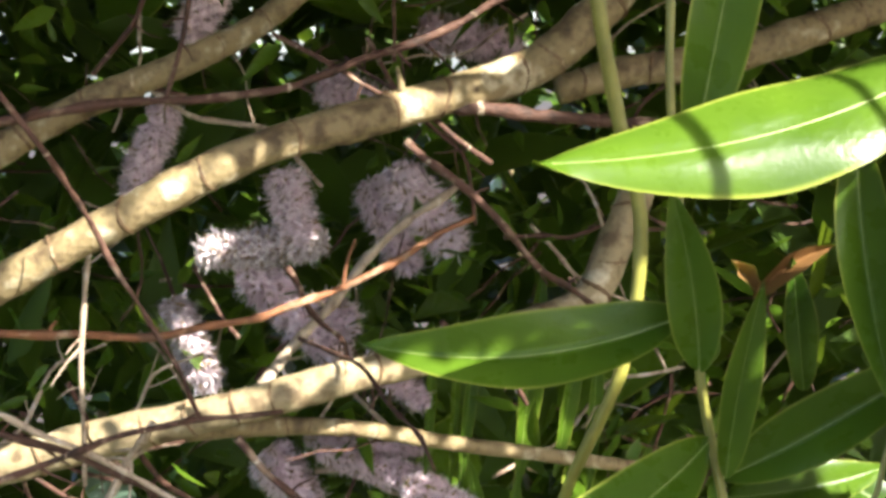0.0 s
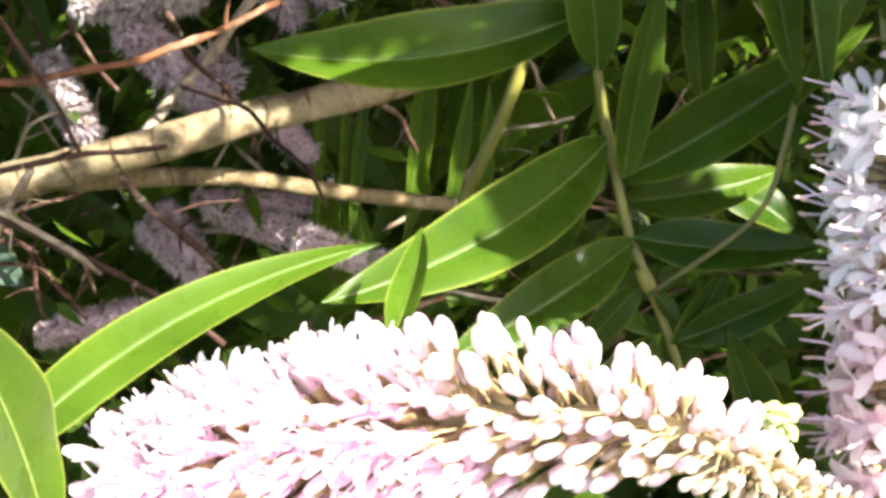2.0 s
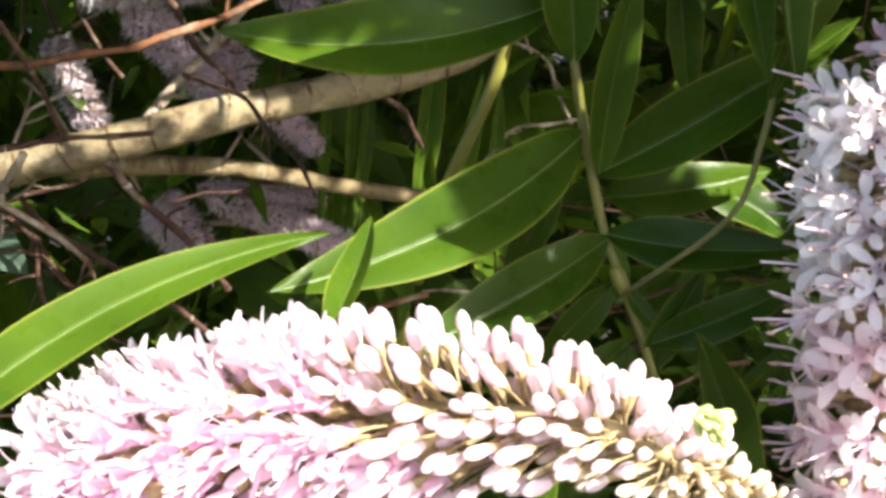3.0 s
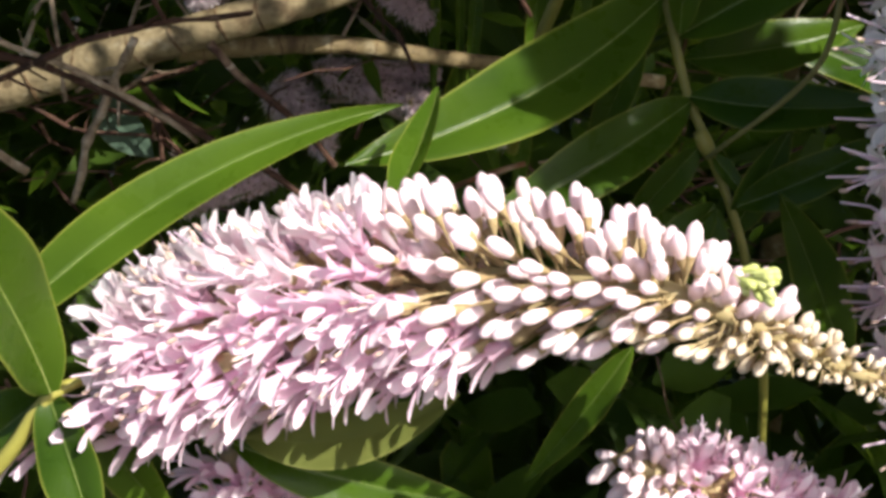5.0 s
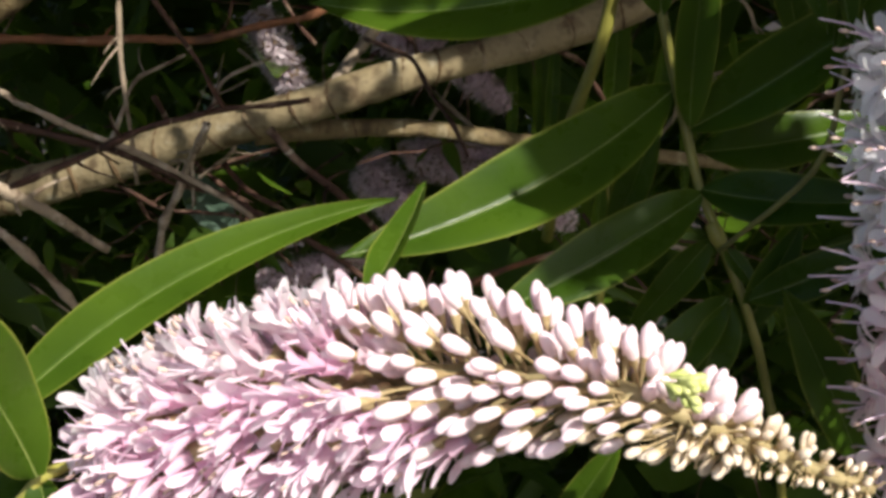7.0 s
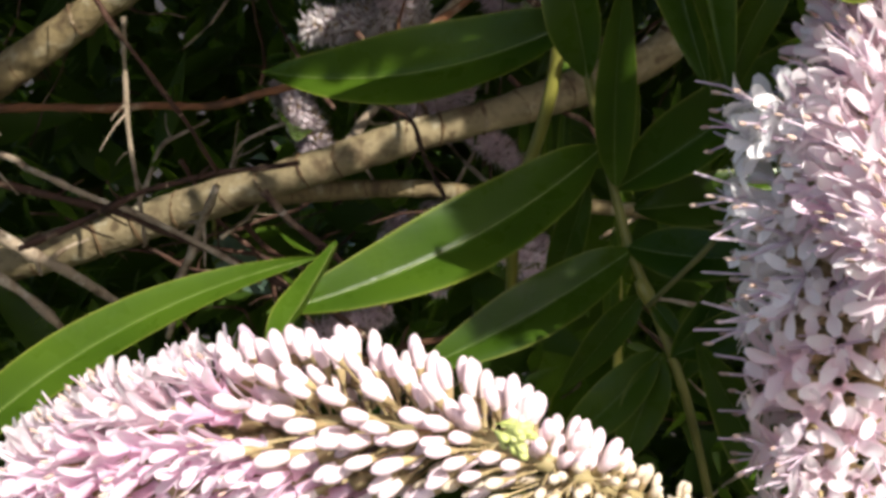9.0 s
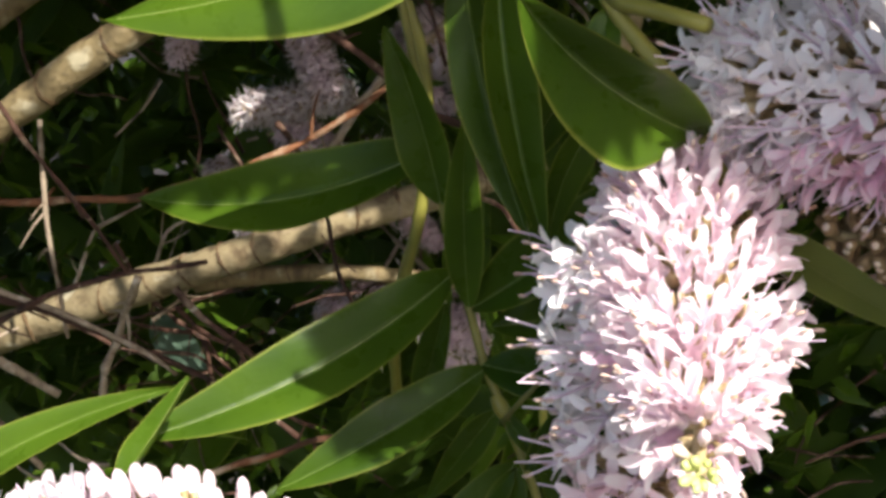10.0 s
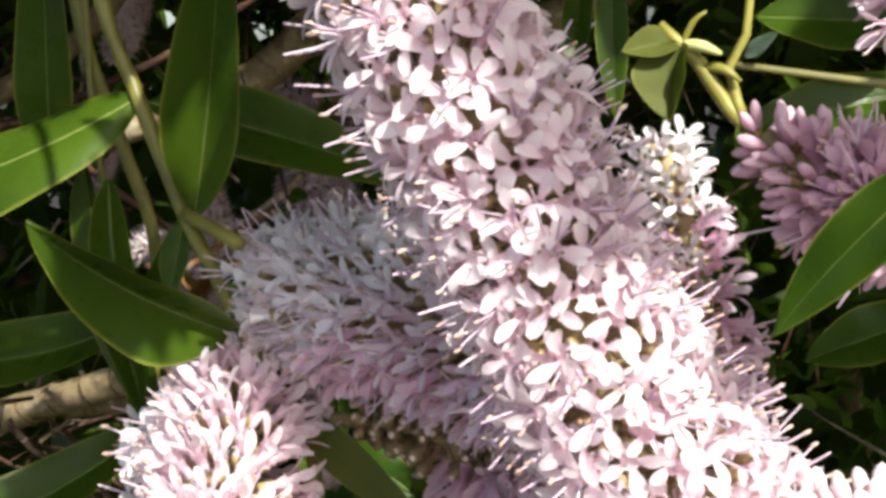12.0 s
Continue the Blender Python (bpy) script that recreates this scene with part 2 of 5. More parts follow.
def blade(length, width, sag=0.0, fold=0.15, droop=0.0, blunt=0.6, wave=0.0, seed=0, nu=26, nv=12, thick=0.00025):
    """A lance-shaped leaf from the origin along +x, its face up +z, with a midrib strip. Returns both meshes."""
    rnd = random.Random(seed)
    ph = rnd.uniform(0, 6)
    bm, rib = bmesh.new(), bmesh.new()
    uv = bm.loops.layers.uv.new()

    def at(u, v, up=0.0):
        half = 0.5 * width * (math.sin(math.pi * u**blunt) ** 0.8 if 0 < u < 1 else 0.0)
        half = max(half, 0.06 * width * (1 - u))
        y = v * half
        z = abs(v) ** 1.3 * half * fold * 2 + droop * u * u * length + 0.07 * half * math.sin(math.pi * min(1, abs(v))) ** 0.8
        z += wave * width * (math.sin(u * 9 + ph) * v * abs(v) + 0.5 * math.sin(u * 15 + 2 * ph) * v)
        return Vector((u * length, y + sag * 4 * u * (1 - u), z + up))

    top, low = [], []
    for i in range(nu + 1):
        u = i / nu
        top.append([bm.verts.new(at(u, 2 * j / nv - 1)) for j in range(nv + 1)])
        low.append([bm.verts.new(at(u, 2 * j / nv - 1, -thick * (1 if 0 < j < nv else 0.2))) for j in range(nv + 1)])
    for i in range(nu):
        for j in range(nv):
            for grid, flip in ((top, False), (low, True)):
                q = [(i, j), (i + 1, j), (i + 1, j + 1), (i, j + 1)]
                q = q[::-1] if flip else q
                try:
                    f = bm.faces.new([grid[a][b] for a, b in q])
                except ValueError:
                    continue
                for loop, (a, b) in zip(f.loops, q):
                    loop[uv].uv = (a / nu, b / nv)
    last = None
    for i in range(nu):
        u = i / nu
        w = width * (0.017 * (1 - u) + 0.004)
        p = at(u, 0)
        ring = [rib.verts.new(p + Vector((0, dy, dz))) for dy, dz in ((-w, -0.6 * thick), (0, 0.3 * w + 0.00006), (w, -0.6 * thick), (0, -0.8 * w - thick))]
        if last:
            for j in range(4):
                rib.faces.new((last[j], last[(j + 1) % 4], ring[(j + 1) % 4], ring[j]))
        last = ring
    return bm, rib


def leaf(owner, base, tip, width, face=(0, -1, 0.5), sag=0.0, fold=0.15, droop=0.0, blunt=0.75, wave=0.05, seed=0, mat=None, label="", name="leaf"):
    """A leaf with its midrib under owner. face: the way its upper side looks; sag bends it within its plane, droop out of it."""
    a, b = Vector(base), Vector(tip)
    x = (b - a).normalized()
    z = Vector(face)
    z = (z - x * z.dot(x)).normalized()
    y = z.cross(x)
    m = Matrix((x, y, z)).transposed().to_4x4()
    m.translation = a - owner.location
    length = (b - a).length
    bm, rib = blade(length, width, sag, fold, droop, blunt, wave, seed)
    # the droop leaves the tip where it should be
    fix = Matrix.Rotation(math.atan(droop), 4, "Y")
    ob = part(name, bm, mat or LEAF, owner, label, m @ fix)
    part("midrib", rib, MIDRIB if mat is None else mat, ob)
    return ob


# ---- flowers: shared meshes ----
def grow(seed, petal_angle=60, petal=0.0022, wide=0.0013, tube_len=0.0022, reach=1.0, curl=46):
    """A corolla of four lobes on a narrow tube, from the origin along +z, and its two stamens and style."""
    rnd = random.Random(seed)
    bm = bmesh.new()
    uv = bm.loops.layers.uv.new()
    last = None
    for h, r, u in ((-1.3, 0.0002, -1), (-0.25, 0.00026, -1), (-0.1, 0.0006, -1), (0.3, 0.00062, -1), (0.31, 0.0004, 0.25), (0.6, 0.00042, 0.12), (1.0, 0.0007, 0.0)):
        ring = [bm.verts.new((r * math.cos(math.tau * j / 6), r * math.sin(math.tau * j / 6), h * tube_len)) for j in range(6)]
        if last:
            for j in range(6):
                f = bm.faces.new((last[j], last[(j + 1) % 6], ring[(j + 1) % 6], ring[j]))
                f.material_index = 1 if u < 0 else 0
                for loop in f.loops:
                    loop[uv].uv = (max(u, 0), 0.5)
        last = ring
    for k in range(4):
        az = math.tau * k / 4 + rnd.uniform(-0.2, 0.2)
        out, side = Vector((math.cos(az), math.sin(az), 0)), Vector((-math.sin(az), math.cos(az), 0))
        tilt = radians(petal_angle + rnd.uniform(-14, 14))
        length, w = petal * rnd.uniform(0.85, 1.12), wide * rnd.uniform(0.85, 1.1) * (1.15 if k == 0 else 1)
        rows, p = [], out * 0.0005 + Vector((0, 0, tube_len))
        n = 5
        for i in range(n + 1):
            u = i / n
            half = 0.5 * w * (0.40, 0.62, 0.90, 1.0, 0.86, 0.40)[i]
            cup = 0.17 * w
            rows.append([bm.verts.new(p + side * half * v + Vector((0, 0, 1)) * cup * v * v * (1.15 - u)) for v in (-1, -0.5, 0, 0.5, 1)])
            a = tilt + (u - 0.3) * radians(curl)
            p = p + (out * math.sin(a) + Vector((0, 0, math.cos(a)))) * length / n
        for i in range(n):
            for j in range(4):
                f = bm.faces.new((rows[i][j], rows[i + 1][j], rows[i + 1][j + 1], rows[i][j + 1]))
                for loop, (a, b) in zip(f.loops, ((i, j), (i + 1, j), (i + 1, j + 1), (i, j + 1))):
                    loop[uv].uv = (a / n, b / 4)
    st = bmesh.new()
    for az, ln, end in ((0.5, 0.0034, 1), (2.6, 0.0031, 1), (4.4, 0.0040, 0)):
        az += rnd.uniform(-0.4, 0.4)
        ln *= reach * rnd.uniform(0.8, 1.15)
        out = Vector((math.cos(az), math.sin(az), 0))
        path = [Vector((0, 0, tube_len * 0.8)), Vector((0, 0, tube_len * 0.8 + ln * 0.5)) + out * ln * 0.22, Vector((0, 0, tube_len * 0.8 + ln)) + out * ln * rnd.uniform(0.2, 0.45)]
        last = None
        for i, (q, t, a, b) in enumerate(frames_along(path)):
            r = (0.00011, 0.00010, 0.00008)[i] * reach
            ring = [st.verts.new(q + (a * math.cos(w) + b * math.sin(w)) * r) for w in (0, 1.257, 2.513, 3.77, 5.027)]
            if last:
                for j in range(5):
                    st.faces.new((last[j], last[(j + 1) % 5], ring[(j + 1) % 5], ring[j]))
            last = ring
        if end:
            got = bmesh.ops.create_icosphere(st, subdivisions=1, radius=0.00019, matrix=Matrix.Translation(path[-1]) @ Matrix.Diagonal((1, 0.7, 2.4, 1)))
            for v in got["verts"]:
                for f in v.link_faces:
                    f.material_index = 1
    return bm, st


def swell(length, wide, calyx=0.35, sides=7, reach=0.0025):
    """A closed bud from the origin along +z, sitting in a small calyx."""
    bm = bmesh.new()
    uv = bm.loops.layers.uv.new()
    rows = [(-reach / length, 0.14), (-0.05, 0.2), (0.0, 0.34), (0.14, 0.56), (0.3, 0.66), (0.46, 0.86), (0.64, 1.0), (0.82, 0.86), (0.94, 0.5), (1.0, 0.0)]
    last = None
    for h, r in rows:
        if r == 0:
            top = bm.verts.new((0, 0, length))
            for j in range(sides):
                f = bm.faces.new((last[j], last[(j + 1) % sides], top))
                for loop in f.loops:
                    loop[uv].uv = (1, 0.5)
            break
        ring = [bm.verts.new((0.5 * wide * r * math.cos(math.tau * j / sides), 0.5 * wide * r * math.sin(math.tau * j / sides), h * length)) for j in range(sides)]
        if last:
            for j in range(sides):
                f = bm.faces.new((last[j], last[(j + 1) % sides], ring[(j + 1) % sides], ring[j]))
                f.material_index = 1 if h <= calyx else 0
                for loop in f.loops:
                    loop[uv].uv = (h, 0.5)
        last = ring
    return bm


def as_mesh(name, bm, mats):
    me = bpy.data.meshes.new(name)
    bm.to_mesh(me)
    bm.free()
    for k in mats:
        me.materials.append(k)
    me.polygons.foreach_set("use_smooth", [True] * len(me.polygons))
    return me


def flower_set(mat, angle, petal, wide, tube_len, seed, reach=1.0, curl=46):
    out = []
    for k in range(4):
        bm, st = grow(seed + k, angle, petal, wide, tube_len, reach, curl)
        out.append((as_mesh("flower", bm, [mat, CALYX]), as_mesh("stamen_tuft", st, [FILAMENT, ANTHER])))
    return out


FLOWERS = {
    "pink": flower_set(PINK, 33, 0.0024, 0.00092, 0.0026, 10, 0.85, 40),
    "pale": flower_set(PALE, 32, 0.0024, 0.00092, 0.0026, 50, 0.85, 40),
    "bell": flower_set(PINK, 27, 0.0026, 0.00094, 0.0026, 70, 0.85, 30),
    "pale_bell": flower_set(PALE, 27, 0.0026, 0.00094, 0.0026, 80, 0.85, 30),
    "pink_open": flower_set(PINK, 54, 0.0022, 0.00096, 0.0026, 20, 1.0),
    "blush_open": flower_set(PALE, 54, 0.0023, 0.00104, 0.0026, 60, 1.0),
    "white": flower_set(WHITE, 50, 0.0021, 0.00092, 0.0026, 30, 0.95),
    "deep": flower_set(DEEP, 22, 0.0022, 0.00105, 0.0030, 40),
}
BUDS = {
    "bud": as_mesh("bud", swell(0.0034, 0.00124, 0.32), [BUD, CALYX]),
    "deep_bud": as_mesh("bud", swell(0.0032, 0.00092, 0.3), [DEEP, CALYX]),
    "small_bud": as_mesh("bud", swell(0.0019, 0.00082, 0.3), [SMALL_BUD, CALYX]),
    "tiny_bud": as_mesh("bud", swell(0.0012, 0.0006, 0.4), [SMALL_BUD, CALYX]),
    "seed_bud": as_mesh("bud", swell(0.0019, 0.0012, 2.0), [SMALL_BUD, SEED]),
}


def spike(label, axis, radius, plan, gap, lean=(-35, 40), seed=0, scale=1.0, axis_radius=0.0009, stamens=0.4, most=20, fill=0.8, group="flower spikes", side=0.0, pale=2.0):
    """A flower spike along a curved axis. radius: how far the flower tips stand out, base to tip; plan: (share of the
    length, kind, how much sooner on the upper side);
    gap: metres between whorls, base to tip; lean: degrees by which flowers bow to the tip; side: how much more on the
    upper side;
    pale: above this share of upwards, pink flowers come from the paler set."""
    rnd = random.Random(seed)
    owner = thing("flower_spike", label, "flower", group, axis[0])
    path, length = spline(axis, 60)
    part("axis", tube(axis, [axis_radius, axis_radius * 0.8, axis_radius * 0.45], 7, 0.002, seed=seed, origin=axis[0]), AXIS, owner)
    fr = frames_along(path)
    d, turn = 0.0, 0.0
    while d < length:
        s = d / length
        p, t, a, b = fr[min(59, int(s * 59))]
        x = s * (len(radius) - 1)
        k = min(int(x), len(radius) - 2)
        reach = radius[k] + (radius[k + 1] - radius[k]) * (x - k)
        kind = next(k for upto, k, skew in plan if s <= upto or upto >= 1)
        around = max(4, min(most, int(math.tau * reach * 0.85 / (0.0017 * scale))))
        if "bud" in kind:
            around = max(6, min(14, int(math.tau * reach * 0.85 / 0.0017)) if kind == "bud" else min(14, int(math.tau * reach * 0.8 / (0.0012 * scale))))
        for j in range(around):
            q = turn + math.tau * (j + rnd.uniform(-0.22, 0.22)) / around
            out = a * math.cos(q) + b * math.sin(q)
            jog = rnd.uniform(-0.03, 0.03)
            kind = next(k for upto, k, skew in plan if s + jog + skew * out.z <= upto or upto >= 1)
            bow = radians(lean[0] + (lean[1] - lean[0]) * s**1.5 + side * out.z + rnd.uniform(-9, 9))
            z = (out * math.cos(bow) + t * math.sin(bow)).normalized()
            z = (z + Vector((rnd.uniform(-0.08, 0.08), rnd.uniform(-0.08, 0.08), rnd.uniform(-0.08, 0.08)))).normalized()
            size = (1.0 if "bud" in kind else scale) * rnd.uniform(0.85, 1.12)
            if kind == "bud" and s > 0.45:
                size *= 1 - 0.9 * (s - 0.45) * (1 - 0.5 * out.z)
            natural = (0.0048 if "bud" not in kind else {"bud": 0.0034, "deep_bud": 0.0032, "small_bud": 0.0019, "tiny_bud": 0.0012, "seed_bud": 0.0018}[kind]) * size
            root = p + t * (rnd.uniform(-0.45, 0.45) * gap[0] + reach * math.tan(bow) * 0.55) + out * reach * rnd.uniform(0.9, 1.05) - z * natural
            if (root - p).dot(out) < axis_radius * 0.6:
                root += out * (axis_radius * 0.6 - (root - p).dot(out))
            y = z.orthogonal().normalized()
            spin = Matrix.Rotation(rnd.uniform(0, math.tau), 3, z)
            y = spin @ y
            m = Matrix((y.cross(z), y, z)).transposed().to_4x4() @ Matrix.Scale(size, 4)
            m.translation = root - Vector(axis[0])
            if "bud" in kind:
                ob = new("bud", BUDS[kind])
                ob.parent, ob.matrix_basis = owner, m
                if reach > 0.0028 and rnd.random() < fill:
                    inner = m.copy()
                    inner.translation = m.translation - out * reach * rnd.uniform(0.28, 0.42) + t * rnd.uniform(-1, 1) * gap[0]
                    ob = new("bud", BUDS[kind])
                    ob.parent, ob.matrix_basis = owner, inner
            else:
                pick = kind
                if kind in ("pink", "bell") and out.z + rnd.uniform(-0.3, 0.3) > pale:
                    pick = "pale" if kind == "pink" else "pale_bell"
                elif kind == "pink" and rnd.random() < 0.15:
                    pick = "pink_open"
                me, st = FLOWERS[pick][rnd.randrange(4)]
                ob = new("flower", me)
                ob.parent, ob.matrix_basis = owner, m
                if rnd.random() < stamens:
                    o2 = new("stamen_tuft", st)
                    o2.parent = ob
        step = gap[0] + (gap[1] - gap[0]) * s
        d += step
        turn += 2.4
    return owner


def shoot(label, points, radii, seed=0, mat=None, rings=0.12, ring_gap=0.014, name="leafy_shoot", category="plant", group="leafy shoots"):
    owner = thing(name, label, category, group, points[-1])
    part("stem", tube(points, radii, 10, 0.002, rings, ring_gap, 0.02, seed, points[-1]), mat or STEM, owner)
    return owner


def branch(label, points, radii, mat, seed=0, rings=0.1, ring_gap=0.006, name="branch", group="bare branches", wobble=0.06, category="branch", scars=0.0):
    owner = thing(name, label, category, group, points[0])
    part("wood", tube(points, radii, 12, 0.0016, rings, ring_gap, wobble, seed, points[0]), mat, owner)
    if not scars:
        return owner
    rnd = random.Random(seed)
    path, length = spline(points, 200)
    fr = frames_along(path)
    for _ in range(3 if name == "twig" else 0):  # short broken side shoots
        p, t, a, b = fr[rnd.randrange(20, 180)]
        q = rnd.uniform(0, math.tau)
        out = (a * math.cos(q) + b * math.sin(q) + t * rnd.uniform(-0.3, 0.9)).normalized()
        ln = rnd.uniform(0.002, 0.007)
        way = [p, p + out * ln * 0.5 + t * ln * 0.1, p + out * ln + t * ln * 0.35]
        part("stub", tube(way, [radii[-1] * 0.75, radii[-1] * 0.5, radii[-1] * 0.3], 6, 0.001, seed=seed, origin=points[0]), mat, owner)
    d = 0.004
    while d < length:
        k = min(199, int(199 * d / length))
        p, t, a, b = fr[k]
        x = k / 199 * (len(radii) - 1)
        i = min(int(x), len(radii) - 2)
        r = (radii[i] + (radii[i + 1] - radii[i]) * (x - i)) * 1.03
        bm = bmesh.new()
        tilt = Vector((rnd.uniform(-0.25, 0.25), rnd.uniform(-0.25, 0.25), 0))
        n = 14
        rows = []
        for j in range(n):
            q = math.tau * j / n
            out = a * math.cos(q) + b * math.sin(q)
            mid = out * r + t * r * (tilt.x * math.cos(q) + tilt.y * math.sin(q) + 0.12 * math.sin(2 * q + d * 900))
            w = r * (rnd.uniform(0.25, 0.6) if mat is TWIG else rnd.uniform(0.05, 0.16))
            rows.append([bm.verts.new(mid + t * w * c - out * r * 0.06 * abs(c) + out * r * 0.06 * (1 - abs(c))) for c in (-1, 0, 1)])
        for j in range(n):
            u, v = rows[j], rows[(j + 1) % n]
            for c in (0, 1):
                bm.faces.new((u[c], v[c], v[c + 1], u[c + 1]))
        part("ring_scar", bm, PALE_TWIG if mat is TWIG else SCAR, owner, "", Matrix.Translation(p - Vector(points[0])))
        d += scars * rnd.uniform(0.6, 1.5)
    return owner


def old_spike(label, a, b, radius, mat, seed):
    """A withered spike, far off: an axis and a fuzz of small curled florets."""
    rnd = random.Random(seed)
    a, b = Vector(a), Vector(b)
    owner = thing("withered_spike", label, "flower", "withered spikes", a)
    axis = b - a
    part("axis", tube([a, a.lerp(b, 0.5) + Vector((0, 0, 0.001)), b], [0.0009, 0.0006], 6, 0.003, seed=seed, origin=a), DARK_STEM, owner)
    core = tube([a, a.lerp(b, 0.5), b], [radius * 0.15, radius * 0.46, radius * 0.5, radius * 0.46, radius * 0.1], 8, 0.0015, wobble=0.25, seed=seed, origin=a)
    part("core", core, mat, owner)
    bm = bmesh.new()
    uv = bm.loops.layers.uv.new()
    t = axis.normalized()
    e1 = t.orthogonal().normalized()
    e2 = t.cross(e1)
    for _ in range(int(2600 * axis.length / 0.02)):
        s, q = rnd.random(), rnd.uniform(0, math.tau)
        out = e1 * math.cos(q) + e2 * math.sin(q)
        z = (out + t * rnd.uniform(-0.5, 0.8)).normalized()
        side = z.cross(t).normalized()
        root = axis * s + out * radius * rnd.uniform(0.36, 0.66) * (1 - 0.25 * s) * (1 - abs(2 * s - 1) ** 5) ** 0.5
        kind = rnd.random()
        ln, w = radius * rnd.uniform(0.22, 0.46), radius * rnd.uniform(0.05, 0.10)
        if kind > 0.86:  # a thread-like old stamen
            ln, w = radius * rnd.uniform(0.45, 0.8), radius * 0.025
        side = (side + out * rnd.uniform(-0.9, 0.9) + t * rnd.uniform(-0.5, 0.5)).normalized()
        v = [bm.verts.new(root - side * w * 0.5), bm.verts.new(root + side * w * 0.5), bm.verts.new(root + z * ln * 0.6 + side * w), bm.verts.new(root + z * ln + t * w * rnd.uniform(-1, 1)), bm.verts.new(root + z * ln * 0.6 - side * w)]
        f = bm.faces.new(v)
        f.material_index = 1 if kind < 0.13 else 0
        shade = rnd.random()
        for loop in f.loops:
            loop[uv].uv = (shade, 0.5)
    tagged(part("floret_fuzz", bm, [mat, SEED], owner), kind="stuff")
    return owner


# ---- the setting: soil under the shrub, and the thicket behind ----
def soil():
    bm = bmesh.new()
    n = 60
    grid = []
    for i in range(n + 1):
        row = []
        for j in range(n + 1):
            x, y = (2 * i / n - 1), (2 * j / n - 1)
            x, y = 60 * x * abs(x) ** 2.2, 60 * y * abs(y) ** 2.2
            near = math.exp(-(x * x + y * y) / 4)
            row.append(bm.verts.new((x, y, 0.03 * near * noise.noise((x * 4, y * 4, 0)))))
        grid.append(row)
    for i in range(n):
        for j in range(n):
            bm.faces.new((grid[i][j], grid[i + 1][j], grid[i + 1][j + 1], grid[i][j + 1]))
    return tagged(part("ground", bm, SOIL, None), "dark soil with leaf litter under the shrub", "ground", kind="structure")


def thicket(name, label, count, lo, hi, size, mat, seed, keep=None):
    """A mass of shrub leaves that nobody could count, in a box from lo to hi."""
    rnd = random.Random(seed)
    verts, faces, uvs = [], [], []
    made = 0
    while made < count:
        p = Vector([rnd.uniform(a, b) for a, b in zip(lo, hi)])
        if keep and not keep(p):
            made += 0.2
            continue
        made += 1
        x = Vector((rnd.uniform(-1, 1), rnd.uniform(-1, 1), rnd.uniform(-0.9, 0.9))).normalized()
        z = Vector((rnd.uniform(-0.8, 0.8), rnd.uniform(-1, 0.5), rnd.uniform(0.1, 1))).normalized()
        z = (z - x * z.dot(x)).normalized()
        y = z.cross(x)
        ln = size * rnd.uniform(0.6, 1.25)
        w = ln * rnd.uniform(0.11, 0.17)
        rows = []
        bend = rnd.uniform(-0.2, 0.1)
        for i in range(6):
            u = i / 5
            half = w * (math.sin(math.pi * u**0.6) if 0 < i < 5 else 0.05)
            for v in (-1, 0, 1):
                verts.append(p + x * u * ln + y * v * half + z * (abs(v) * half * 0.35 + bend * u * u * ln))
                uvs.append((u, 0.5 + v / 2))
            rows.append(len(verts) - 3)
        for i in range(5):
            for j in (0, 1):
                faces.append((rows[i] + j, rows[i + 1] + j, rows[i + 1] + j + 1, rows[i] + j + 1))
    me = bpy.data.meshes.new(name)
    me.from_pydata([tuple(v) for v in verts], [], faces)
    layer = me.uv_layers.new(name="UVMap")
    for lp in me.loops:
        layer.data[lp.index].uv = uvs[lp.vertex_index]
    me.materials.append(mat)
    me.polygons.foreach_set("use_smooth", [True] * len(me.polygons))
    return tagged(new(name, me), label, "foliage", kind="stuff")


def twig_litter(name, label, count, lo, hi, mat, seed):
    """Fine dead twigs that nobody could count, crooked and crossing, in a box from lo to hi."""
    rnd = random.Random(seed)
    verts, faces = [], []
    for _ in range(count):
        p = Vector([rnd.uniform(a, b) for a, b in zip(lo, hi)])
        t = Vector((rnd.uniform(-1, 1), rnd.uniform(-0.4, 0.4), rnd.uniform(-0.8, 0.8))).normalized()
        r = rnd.uniform(0.00018, 0.0006)
        steps, last = rnd.randrange(5, 11), None
        for i in range(steps):
            a = t.orthogonal().normalized()
            b = t.cross(a)
            k = len(verts)
            rr = r * (1 - 0.6 * i / steps) * rnd.uniform(0.85, 1.2)
            verts += [p + a * rr, p + b * rr, p - a * rr, p - b * rr]
            if last is not None:
                faces += [(last + j, last + (j + 1) % 4, k + (j + 1) % 4, k + j) for j in range(4)]
            last = k
            t = (t + Vector((rnd.uniform(-0.3, 0.3), rnd.uniform(-0.2, 0.2), rnd.uniform(-0.3, 0.3)))).normalized()
            p = p + t * rnd.uniform(0.002, 0.006)
    me = bpy.data.meshes.new(name)
    me.from_pydata([tuple(v) for v in verts], [], faces)
    me.materials.append(mat)
    me.polygons.foreach_set("use_smooth", [True] * len(me.polygons))
    return tagged(new(name, me), label, "twigs", kind="stuff")


